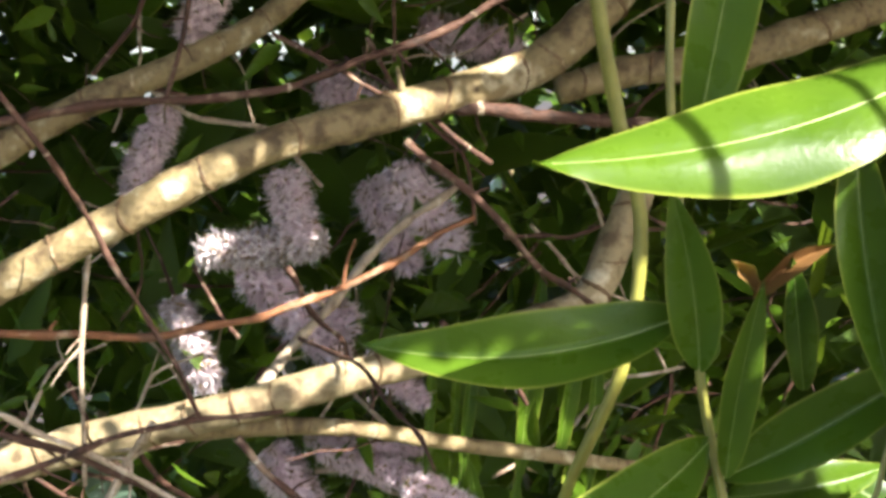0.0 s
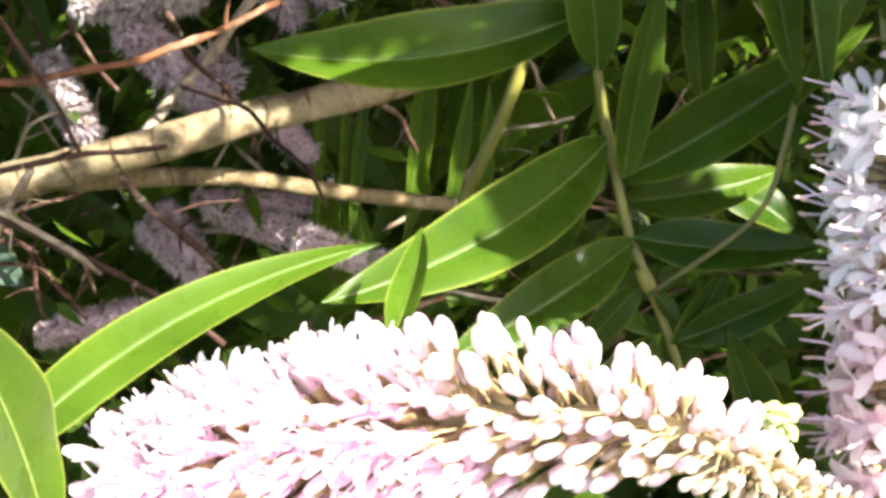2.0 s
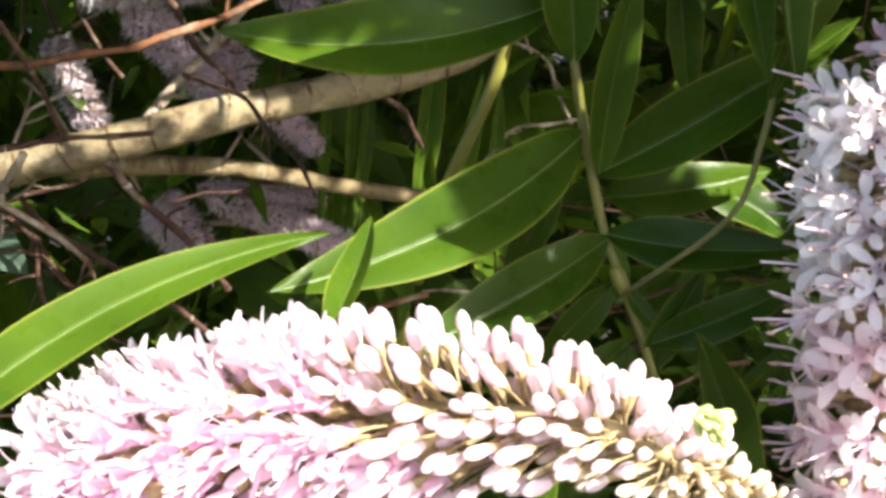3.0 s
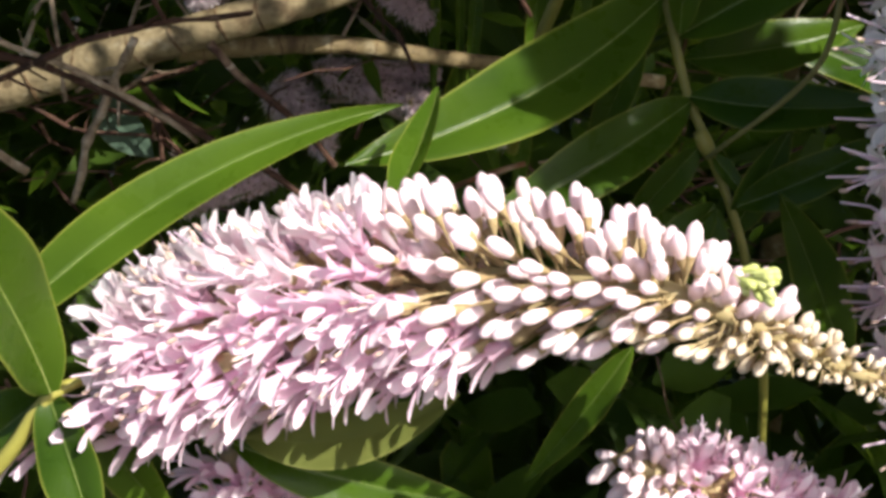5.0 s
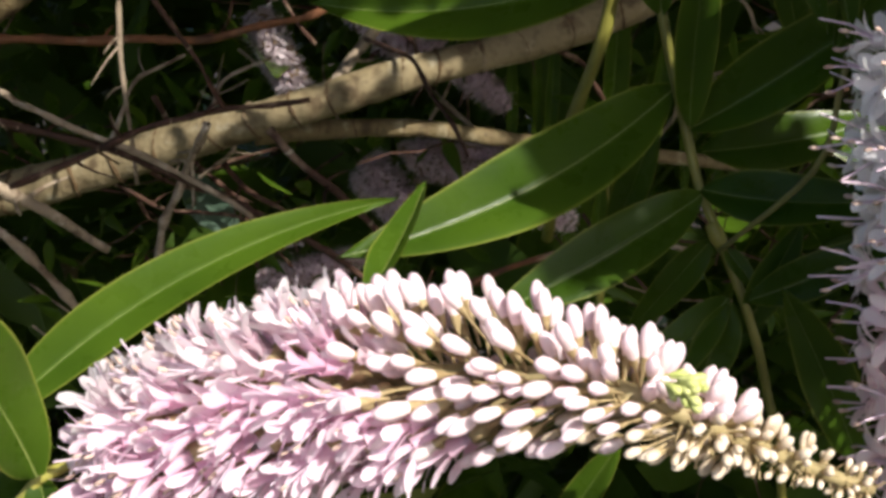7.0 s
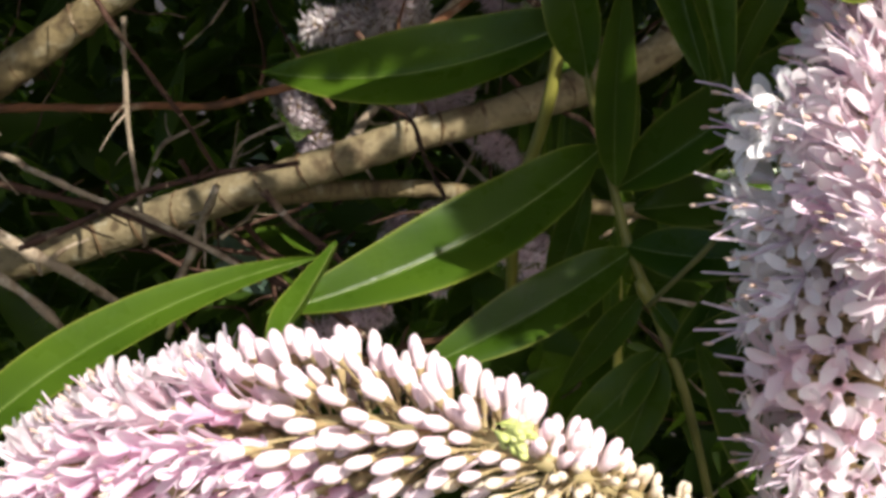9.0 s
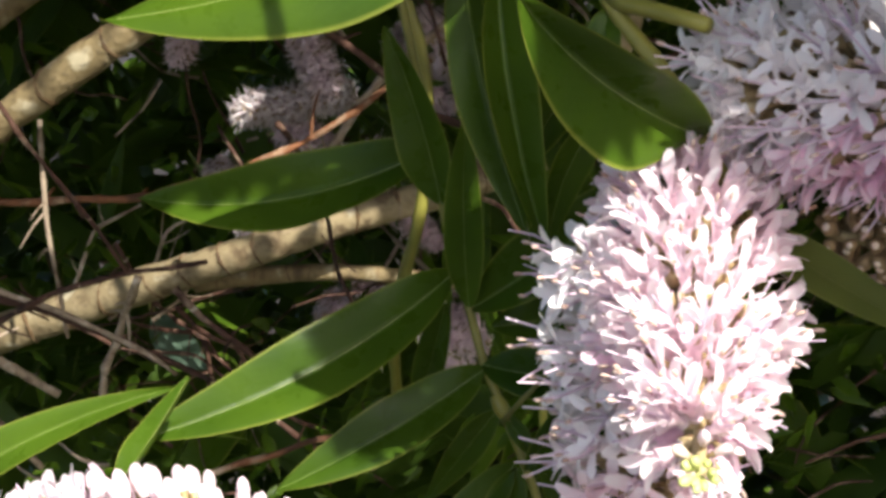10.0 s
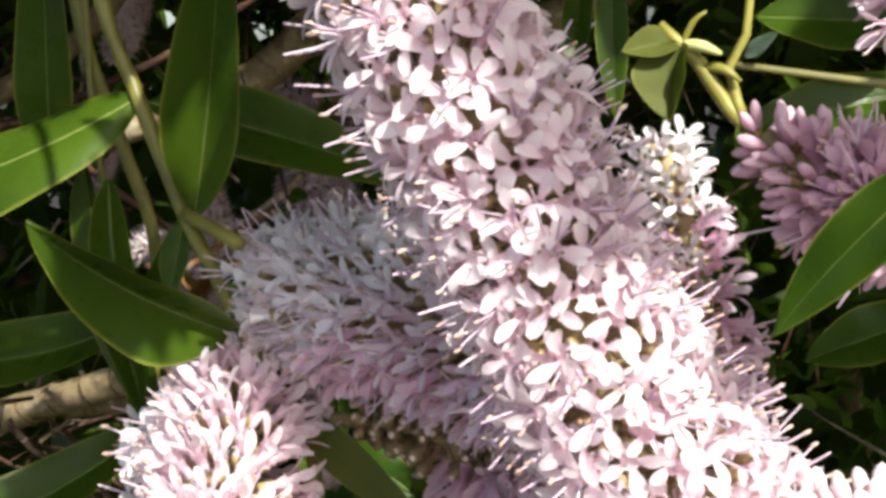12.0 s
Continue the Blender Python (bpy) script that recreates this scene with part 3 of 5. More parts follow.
# gaps left in the added crown leaves so that the sun reaches the branches: x, y, radius
GAPS = [(-0.0505, 0.2068, 0.004), (-0.042, 0.193, 0.002), (-0.036, 0.1995, 0.004), (-0.0262, 0.21, 0.002), (-0.0155, 0.2235, 0.005), (0.029, 0.16, 0.008), (-0.0335, 0.2035, 0.004), (-0.027, 0.2045, 0.004),
        (-0.0201, 0.2069, 0.005), (-0.0151, 0.2097, 0.002), (-0.0095, 0.2098, 0.002), (0.0015, 0.2121, 0.003), (0.0059, 0.2143, 0.003), (0.0125, 0.2127, 0.002),
        (0.0234, 0.2117, 0.002), (0.0371, 0.2088, 0.002), (-0.025, 0.272, 0.003), (-0.0165, 0.255, 0.001), (0.012, 0.282, 0.004), (-0.0134, 0.2486, 0.004),
        (0.0000, 0.2282, 0.004), (0.0060, 0.2300, 0.003), (0.0180, 0.2780, 0.005), (0.0300, 0.2820, 0.005), (-0.0294, 0.2036, 0.003), (-0.0412, 0.2047, 0.003), (0.0530, 0.2240, 0.004), (0.0440, 0.2230, 0.003), (0.0610, 0.2280, 0.003),
        (-0.0375, 0.2045, 0.004), (-0.0460, 0.2055, 0.005), (-0.0560, 0.2075, 0.004), (0.1150, 0.2900, 0.014), (0.1000, 0.2600, 0.008)]


def foot(p):
    """Where the sun's ray through p meets the height of the spikes."""
    return p - SUN * ((p.z - 0.96) / SUN.z)


def open_to_sun(x, y, margin):
    """Where the crown is open: the gaps above, and small chance ones further back."""
    if y > 0.235 and noise.noise((x * 38, y * 38, 4)) + 0.6 * noise.noise((x * 90, y * 90, 9)) > 0.10:
        return True
    return any((x - a) ** 2 + (y - b) ** 2 < (r + margin) ** 2 for a, b, r in GAPS)


def overhead(count, seed):
    """Unseen leaves of the same shrub, added above the view: their patchy shade lies on the thicket and the bare
    branches.
    """
    rnd = random.Random(seed)
    verts, faces, uvs = [], [], []
    spots = []
    while len(spots) < 420:  # a dense spray that shades the back shoot
        x, y = rnd.uniform(0.0235, 0.054), rnd.uniform(0.1195, 0.152)
        if 0.0310 - (y - 0.122) * 0.45 < x < (0.037 if y < 0.128 else 0.054) and (x - 0.0335) ** 2 + (y - 0.1395) ** 2 > 8e-5 and (x - 0.0483) ** 2 + (y - 0.1395) ** 2 > 5e-5 and (x - 0.0485) ** 2 + (y - 0.1275) ** 2 > 6e-5:
            spots.append((x, y, 0.42))
    for _ in range(120):  # a narrow one that shades the rim of the large spike
        a, b = rnd.uniform(-0.040, -0.014), rnd.uniform(0.1254, 0.1332)
        spots.append((0.749 * a + 0.661 * b, -0.661 * a + 0.749 * b, 0.3))
    for _ in range(170):  # a thinner one over the leaf behind
        spots.append((rnd.uniform(-0.007, 0.022), rnd.uniform(0.1515, 0.162), 0.32))
    for _ in range(36):  # and over the deep pink spike at the edge
        spots.append((rnd.uniform(0.079, 0.094), rnd.uniform(0.114, 0.128), 0.42))
    for _ in range(260):
        spots.append((rnd.uniform(0.100, 0.20), rnd.uniform(0.145, 0.20), 1.0))
    end = len(spots) + 1900  # smaller leaves where the light falls in patches on the branches
    while len(spots) < end:
        x, y = rnd.uniform(-0.09, 0.07), rnd.uniform(0.160, 0.245)
        if not open_to_sun(x, y, 0.0055):
            spots.append((x, y, 0.42))
    while len(spots) < count:
        x, y = rnd.uniform(-0.30, 0.40), rnd.uniform(0.160, 0.75)
        if not open_to_sun(x, y, 0.016 if y < 0.245 else 0.006):
            spots.append((x, y, 1.0))
    for x, y, small in spots:
        q = Vector((x, y, 0.96))
        p = q + SUN * (rnd.uniform(0.15, 0.30) if small == 1 else rnd.uniform(0.13, 0.19))
        x = Vector((rnd.uniform(-1, 1), rnd.uniform(-1, 1), rnd.uniform(-0.5, 0.5))).normalized()
        z = (SUN + Vector((rnd.uniform(-0.7, 0.7), rnd.uniform(-0.7, 0.7), rnd.uniform(-0.5, 0.5)))).normalized()
        z = (z - x * z.dot(x)).normalized()
        y = z.cross(x)
        ln = rnd.uniform(0.018, 0.036) * small
        w, rows = ln * rnd.uniform(0.12, 0.17), []
        for i in range(6):
            u = i / 5
            half = w * (math.sin(math.pi * u**0.6) if 0 < i < 5 else 0.05)
            for v in (-1, 0, 1):
                verts.append(p + x * (u - 0.5) * ln + y * v * half + z * abs(v) * half * 0.3)
                uvs.append((u, 0.5 + v / 2))
            rows.append(len(verts) - 3)
        for i in range(5):
            for j in (0, 1):
                faces.append((rows[i] + j, rows[i + 1] + j, rows[i + 1] + j + 1, rows[i] + j + 1))
    me = bpy.data.meshes.new("canopy_foliage")
    me.from_pydata([tuple(v) for v in verts], [], faces)
    layer = me.uv_layers.new(name="UVMap")
    for lp in me.loops:
        layer.data[lp.index].uv = uvs[lp.vertex_index]
    me.materials.append(LEAF)
    return tagged(new("canopy_foliage", me), "unseen green shrub leaves overhead, added to cast patchy shade", "foliage", kind="stuff")


def in_bush(p):
    """Inside the rounded outline of the shrub, outside the open side where the spikes stand in the sun."""
    d = Vector(((p.x - 0.05) / 0.85, (p.y - 0.62) / 0.70, (p.z - 0.62) / 0.74))
    rough = 1 + 0.16 * noise.noise(p * 5.0)
    if d.length > rough:
        return False
    if p.z < 0.80 and p.y > 0.02:
        return True
    if p.y < 0.30 and abs(p.x - 0.05) < 0.16 + 0.4 * abs(p.y):
        return False
    q = foot(p)
    return not (q.y < 0.27 and -0.16 < q.x < 0.30) and not (p.z > 0.96 and open_to_sun(q.x, q.y, 0.015))


soil()
thicket("shrub_foliage", "dense shrub leaves, darkened in colour for deep shade", 11000, (-0.36, 0.28, 0.56), (0.42, 0.74, 1.14), 0.036, SHADED_LEAF, 3)
thicket("bush_foliage", "rounded mass of glossy green shrub leaves", 22000, (-0.85, -0.10, 0.05), (0.95, 1.38, 1.40), 0.055, LEAF, 21, in_bush)
# the crown is out of view, added to keep sky and sun off the branches
thicket("crown_foliage", "unseen dense shrub leaves above the branches, added to block light", 14000, (-0.36, -0.03, 1.045), (0.42, 0.62, 1.19), 0.034, SHADED_LEAF, 8, lambda p: (p - Vector((0.04, 0.32, 1.05))).length < 0.37 + 0.05 * noise.noise(p * 9) and foot(p).y > 0.225 and not open_to_sun(foot(p).x, foot(p).y, 0.026 if foot(p).y < 0.235 else 0.014))
thicket("understory_foliage", "small green leaves and sprigs between the branches", 2300, (-0.14, 0.245, 0.87), (0.16, 0.36, 1.06), 0.0085, LEAF, 31)
twig_litter("brown_twig_tangle", "tangle of fine red-brown dead twigs in the shade", 210, (-0.13, 0.238, 0.86), (0.15, 0.34, 1.05), TWIG, 41)
twig_litter("grey_twig_tangle", "tangle of fine bleached dead twigs in the shade", 60, (-0.13, 0.245, 0.86), (0.15, 0.34, 1.05), PALE_TWIG, 42)
overhead(8800, 5)


def bush_stems():
    """The shrub's own stems, from the soil up into the crown."""
    owner = thing("shrub_stems", "grey-brown branching stems of the shrub in the soil", "shrub", "", (0.1, 0.75, 0.0))
    rnd = random.Random(4)
    for k in range(9):
        a = math.tau * k / 9
        foot = Vector((0.1 + 0.07 * math.cos(a), 0.75 + 0.07 * math.sin(a), -0.03))
        top = Vector((0.05 + 0.42 * math.cos(a), 0.72 + 0.30 * math.sin(a), rnd.uniform(0.75, 1.0)))
        mid = foot.lerp(top, 0.5) + Vector((rnd.uniform(-0.05, 0.05), rnd.uniform(-0.05, 0.05), -0.05))
        part("stem", tube([foot, mid, top], [0.012, 0.009, 0.004], 9, 0.02, 0.05, 0.05, 0.08, k, (0.1, 0.75, 0.0)), BARK, owner)


bush_stems()

# ---- bare branches and twigs behind ----
knotted = branch('pale tan bare branch with ring scars', [(-0.0670, 0.1820, 0.9571), (-0.0454, 0.1905, 0.9687), (-0.0262, 0.1899, 0.9787), (-0.0081, 0.1901, 0.9873), (0.0121, 0.1980, 0.9924), (0.0291, 0.2050, 0.9970), (0.0383, 0.2070, 1.0035), (0.0462, 0.2100, 1.0123), (0.0628, 0.2200, 1.0399)], [0.00266, 0.00251, 0.00244, 0.00244, 0.00266, 0.00295, 0.00295, 0.0031], BARK, rings=0.07, ring_gap=0.02, wobble=0.07, scars=0.009, seed=1)
branch('tan bare branch crossing behind twigs', [(-0.0682, 0.2100, 0.9755), (-0.0467, 0.2100, 0.9861), (-0.0327, 0.2120, 0.9933), (-0.0169, 0.2150, 0.9998), (-0.0047, 0.2200, 1.0070), (0.0125, 0.2250, 1.0246)], [0.00245, 0.00229, 0.00204, 0.0018, 0.00163], BARK, rings=0.07, ring_gap=0.02, wobble=0.07, scars=0.009, seed=2)
branch('thick pale bare branch, lit in patches', [(-0.0961, 0.2330, 0.9279), (-0.0557, 0.2300, 0.9358), (-0.0376, 0.2270, 0.9405), (-0.0196, 0.2230, 0.9450), (-0.0082, 0.2220, 0.9477), (0.0039, 0.2240, 0.9503), (0.0183, 0.2280, 0.9524), (0.0316, 0.2330, 0.9551), (0.0436, 0.2380, 0.9590), (0.0485, 0.2410, 0.9670), (0.0528, 0.2430, 0.9757), (0.0556, 0.2450, 0.9827)], [0.00355, 0.00355, 0.00337, 0.00319, 0.00284, 0.00266, 0.00266, 0.00301, 0.00301, 0.00301], BLEACHED, rings=0.07, ring_gap=0.018, wobble=0.07, scars=0.008, seed=3)
branch('thin ringed pale branch', [(-0.0219, 0.2280, 0.9417), (-0.0115, 0.2310, 0.9412), (0.0038, 0.2330, 0.9399), (0.0206, 0.2370, 0.9357), (0.0361, 0.2400, 0.9324), (0.0552, 0.2430, 0.9283)], [0.00181, 0.00145, 0.00127, 0.00118, 0.00109], BARK, rings=0.06, scars=0.0045, seed=4)
part("stub", tube([(0.0118, 0.1990, 0.9912), (0.0115, 0.1970, 0.9939), (0.0108, 0.1960, 0.9978)], [0.0011, 0.0007, 0.0002], 7, 0.0008, seed=3, origin=knotted.location), BARK, knotted)
branch('thin reddish bare twig', [(-0.0511, 0.1600, 1.0150), (-0.0471, 0.1625, 1.0093), (-0.0429, 0.1650, 1.0034), (-0.0392, 0.1665, 0.9998), (-0.0355, 0.1680, 0.9960), (-0.0331, 0.1690, 0.9925), (-0.0307, 0.1700, 0.9888), (-0.0289, 0.1744, 0.9842), (-0.0271, 0.1788, 0.9793), (-0.0251, 0.1794, 0.9746), (-0.0226, 0.1800, 0.9701), (-0.0202, 0.1810, 0.9653), (-0.0177, 0.1820, 0.9604), (-0.0168, 0.1835, 0.9569), (-0.0157, 0.1850, 0.9535)], [0.00042, 0.00036, 0.0003], TWIG, name='twig', group='bare twigs', category='twig', rings=0.25, ring_gap=0.009, wobble=0.24, scars=0.013, seed=6)
branch('orange-brown sunlit dead twig with peeling bark', [(-0.0809, 0.2170, 0.9623), (-0.0668, 0.2175, 0.9613), (-0.0524, 0.2180, 0.9604), (-0.0440, 0.2185, 0.9594), (-0.0354, 0.2190, 0.9591), (-0.0301, 0.2195, 0.9584), (-0.0248, 0.2200, 0.9582), (-0.0176, 0.2205, 0.9595), (-0.0104, 0.2210, 0.9603), (-0.0049, 0.2215, 0.9621), (0.0008, 0.2220, 0.9637), (0.0070, 0.2220, 0.9663), (0.0130, 0.2220, 0.9694), (0.0180, 0.2225, 0.9724), (0.0235, 0.2230, 0.9747)], [0.00068, 0.0006, 0.0005], RUST, name='twig', group='bare twigs', category='twig', rings=0.25, ring_gap=0.009, wobble=0.24, scars=0.013, seed=7)
branch('pale sunlit dead twig', [(-0.0111, 0.2350, 0.9458), (-0.0077, 0.2365, 0.9499), (-0.0041, 0.2380, 0.9539), (0.0015, 0.2390, 0.9593), (0.0064, 0.2400, 0.9655), (0.0101, 0.2405, 0.9692), (0.0141, 0.2410, 0.9726), (0.0190, 0.2415, 0.9755), (0.0236, 0.2420, 0.9789)], [0.00093, 0.00079, 0.00066], PALE_TWIG, name='twig', group='bare twigs', category='twig', rings=0.25, ring_gap=0.009, wobble=0.24, scars=0.013, seed=8)
branch('thin reddish bare twig', [(-0.0479, 0.2000, 0.9909), (-0.0386, 0.2000, 0.9919), (-0.0293, 0.2000, 0.9934), (-0.0226, 0.2000, 0.9938), (-0.0159, 0.2000, 0.9939), (-0.0102, 0.2005, 0.9944), (-0.0045, 0.2010, 0.9951), (0.0009, 0.2015, 0.9968), (0.0063, 0.2020, 0.9989), (0.0110, 0.2025, 1.0002), (0.0157, 0.2030, 1.0018), (0.0206, 0.2040, 1.0040), (0.0253, 0.2050, 1.0068), (0.0303, 0.2055, 1.0088), (0.0350, 0.2060, 1.0113)], [0.00066, 0.00056, 0.00047], TWIG, name='twig', group='bare twigs', category='twig', rings=0.25, ring_gap=0.009, wobble=0.24, scars=0.013, seed=9)
branch('thin reddish bare twig', [(0.0110, 0.1820, 0.9886), (0.0136, 0.1810, 0.9862), (0.0165, 0.1800, 0.9841), (0.0202, 0.1810, 0.9808), (0.0237, 0.1820, 0.9770), (0.0258, 0.1830, 0.9742), (0.0282, 0.1840, 0.9716), (0.0321, 0.1860, 0.9690), (0.0358, 0.1880, 0.9660)], [0.00054, 0.00046, 0.00038], TWIG, name='twig', group='bare twigs', category='twig', rings=0.25, ring_gap=0.009, wobble=0.24, scars=0.013, seed=10)
branch('dark red-brown bare twig behind', [(0.0183, 0.2000, 0.9922), (0.0242, 0.2005, 0.9918), (0.0301, 0.2010, 0.9908), (0.0354, 0.2020, 0.9903), (0.0407, 0.2030, 0.9897), (0.0478, 0.2045, 0.9891), (0.0551, 0.2060, 0.9885)], [0.00099, 0.00084, 0.0007], TWIG, name='twig', group='bare twigs', category='twig', rings=0.25, ring_gap=0.009, wobble=0.24, scars=0.013, seed=11)
branch('thin reddish bare twig', [(-0.0040, 0.2360, 0.9543), (0.0010, 0.2255, 0.9540), (0.0055, 0.2150, 0.9536), (0.0088, 0.2025, 0.9509), (0.0123, 0.1900, 0.9493), (0.0134, 0.1890, 0.9471), (0.0143, 0.1880, 0.9448)], [0.00039, 0.00033, 0.00028], TWIG, name='twig', group='bare twigs', category='twig', rings=0.25, ring_gap=0.009, wobble=0.24, scars=0.013, seed=12)
branch('pale thin bare twig', [(-0.0708, 0.1900, 0.9649), (-0.0592, 0.1900, 0.9610), (-0.0474, 0.1900, 0.9575), (-0.0447, 0.1900, 0.9556), (-0.0418, 0.1900, 0.9541), (-0.0369, 0.1910, 0.9509), (-0.0316, 0.1920, 0.9482), (-0.0264, 0.1935, 0.9446), (-0.0212, 0.1950, 0.9407), (-0.0182, 0.1955, 0.9383), (-0.0154, 0.1960, 0.9354)], [0.0005, 0.00043, 0.00035], PALE_TWIG, name='twig', group='bare twigs', category='twig', rings=0.25, ring_gap=0.009, wobble=0.24, scars=0.013, seed=13)
branch('thin reddish bare twig', [(-0.0457, 0.1860, 0.9451), (-0.0361, 0.1850, 0.9483), (-0.0267, 0.1840, 0.9519), (-0.0211, 0.1845, 0.9529), (-0.0154, 0.1850, 0.9537), (-0.0104, 0.1865, 0.9535), (-0.0054, 0.1880, 0.9536)], [0.00049, 0.00042, 0.00035], TWIG, name='twig', group='bare twigs', category='twig', rings=0.25, ring_gap=0.009, wobble=0.24, scars=0.013, seed=14)
branch('thin pale dry stem', [(-0.0311, 0.2000, 0.9742), (-0.0318, 0.2000, 0.9696), (-0.0323, 0.2000, 0.9649), (-0.0329, 0.2000, 0.9595), (-0.0330, 0.2000, 0.9540), (-0.0331, 0.2005, 0.9476), (-0.0334, 0.2010, 0.9410)], [0.0004, 0.00034, 0.00028], PALE_TWIG, name='twig', group='bare twigs', category='twig', rings=0.25, ring_gap=0.009, wobble=0.24, scars=0.013, seed=15)
branch('thin reddish bare twig', [(-0.0160, 0.2050, 1.0119), (-0.0169, 0.2045, 1.0073), (-0.0178, 0.2040, 1.0027), (-0.0188, 0.2020, 0.9985), (-0.0200, 0.2000, 0.9943)], [0.00041, 0.00034, 0.00029], TWIG, name='twig', group='bare twigs', category='twig', rings=0.25, ring_gap=0.009, wobble=0.24, scars=0.013, seed=16)
branch('thin reddish bare twig', [(-0.0584, 0.1930, 0.9563), (-0.0482, 0.1940, 0.9522), (-0.0374, 0.1950, 0.9484), (-0.0353, 0.1950, 0.9477), (-0.0332, 0.1950, 0.9468), (-0.0292, 0.1955, 0.9445), (-0.0250, 0.1960, 0.9423), (-0.0209, 0.1970, 0.9397), (-0.0167, 0.1980, 0.9368), (-0.0116, 0.1990, 0.9332), (-0.0065, 0.2000, 0.9293), (-0.0031, 0.2000, 0.9263), (0.0002, 0.2000, 0.9231)], [0.00058, 0.00049, 0.00041], TWIG, name='twig', group='bare twigs', category='twig', rings=0.25, ring_gap=0.009, wobble=0.24, scars=0.013, seed=17)
branch('thin reddish bare twig', [(-0.0061, 0.2100, 1.0027), (-0.0022, 0.2100, 1.0007), (0.0017, 0.2100, 0.9986), (0.0063, 0.2110, 0.9956), (0.0112, 0.2120, 0.9928)], [0.00042, 0.00035, 0.00029], TWIG, name='twig', group='bare twigs', category='twig', rings=0.25, ring_gap=0.009, wobble=0.24, scars=0.013, seed=18)
branch('thin reddish bare twig', [(0.0237, 0.2000, 0.9844), (0.0209, 0.2000, 0.9864), (0.0183, 0.2000, 0.9884), (0.0148, 0.2015, 0.9917), (0.0108, 0.2030, 0.9946), (0.0074, 0.2045, 0.9968), (0.0040, 0.2060, 0.9994)], [0.0004, 0.00034, 0.00028], TWIG, name='twig', group='bare twigs', category='twig', rings=0.25, ring_gap=0.009, wobble=0.24, scars=0.013, seed=19)
branch('weathered grey dead twig', [(-0.0815, 0.1960, 0.9582), (-0.0725, 0.1980, 0.9509), (-0.0636, 0.2000, 0.9431), (-0.0604, 0.2030, 0.9389), (-0.0571, 0.2060, 0.9346), (-0.0539, 0.2080, 0.9300), (-0.0512, 0.2100, 0.9249), (-0.0490, 0.2110, 0.9208), (-0.0468, 0.2120, 0.9166)], [0.00093, 0.00078, 0.00065], PALE_TWIG, name='twig', group='bare twigs', category='twig', rings=0.25, ring_gap=0.009, wobble=0.24, scars=0.013, seed=20)
branch('weathered grey dead twig', [(-0.0621, 0.2120, 0.9423), (-0.0575, 0.2135, 0.9383), (-0.0525, 0.2150, 0.9346), (-0.0511, 0.2165, 0.9327), (-0.0496, 0.2180, 0.9308), (-0.0475, 0.2190, 0.9285), (-0.0453, 0.2200, 0.9264)], [0.001, 0.00085, 0.00071], PALE_TWIG, name='twig', group='bare twigs', category='twig', rings=0.25, ring_gap=0.009, wobble=0.24, scars=0.013, seed=21)
branch('weathered grey dead twig', [(-0.0251, 0.2120, 0.9469), (-0.0272, 0.2135, 0.9436), (-0.0295, 0.2150, 0.9404), (-0.0319, 0.2155, 0.9358), (-0.0348, 0.2160, 0.9314), (-0.0362, 0.2165, 0.9267), (-0.0383, 0.2170, 0.9220)], [0.00072, 0.00061, 0.00051], PALE_TWIG, name='twig', group='bare twigs', category='twig', rings=0.25, ring_gap=0.009, wobble=0.24, scars=0.013, seed=22)
branch('dark red-brown bare twig', [(-0.0115, 0.1900, 0.9498), (-0.0098, 0.1900, 0.9474), (-0.0080, 0.1900, 0.9451), (-0.0057, 0.1900, 0.9429), (-0.0033, 0.1900, 0.9407), (-0.0000, 0.1910, 0.9366), (0.0029, 0.1920, 0.9320)], [0.00057, 0.00048, 0.0004], TWIG, name='twig', group='bare twigs', category='twig', rings=0.25, ring_gap=0.009, wobble=0.24, scars=0.013, seed=23)
branch('weathered brown bare branch in shade', [(0.0362, 0.2220, 0.9938), (0.0462, 0.2220, 0.9964), (0.0578, 0.2230, 0.9976), (0.0678, 0.2240, 0.9997), (0.0896, 0.2300, 1.0061)], [0.00224, 0.00259, 0.00276, 0.00259], BARK, rings=0.05, scars=0.01, seed=24)
branch('orange-brown dead twig with peeling bark', [(-0.0025, 0.1650, 0.9311), (0.0021, 0.1655, 0.9323), (0.0068, 0.1660, 0.9330), (0.0109, 0.1665, 0.9342), (0.0152, 0.1670, 0.9346), (0.0208, 0.1675, 0.9363), (0.0264, 0.1680, 0.9375)], [0.00045, 0.00038, 0.00032], RUST, name='twig', group='bare twigs', category='twig', rings=0.25, ring_gap=0.009, wobble=0.24, scars=0.013, seed=25)
branch('thin dead twig deep in the shrub', [(-0.0350, 0.2407, 0.9324), (-0.0323, 0.2418, 0.9341), (-0.0296, 0.2428, 0.9357), (-0.0278, 0.2439, 0.9385), (-0.0258, 0.2449, 0.9411), (-0.0228, 0.2458, 0.9419), (-0.0197, 0.2467, 0.9424)], [0.00037, 0.00032, 0.00026], PALE_TWIG, name='twig', group='bare twigs', category='twig', rings=0.25, ring_gap=0.009, wobble=0.24, scars=0.013, seed=26)
branch('thin dark bare twig deep in the shrub', [(0.0078, 0.2251, 1.0023), (0.0104, 0.2262, 0.9972), (0.0133, 0.2272, 0.9922), (0.0179, 0.2283, 0.9882), (0.0225, 0.2293, 0.9839), (0.0238, 0.2302, 0.9784), (0.0244, 0.2311, 0.9726)], [0.00042, 0.00035, 0.0003], TWIG, name='twig', group='bare twigs', category='twig', rings=0.25, ring_gap=0.009, wobble=0.24, scars=0.013, seed=27)
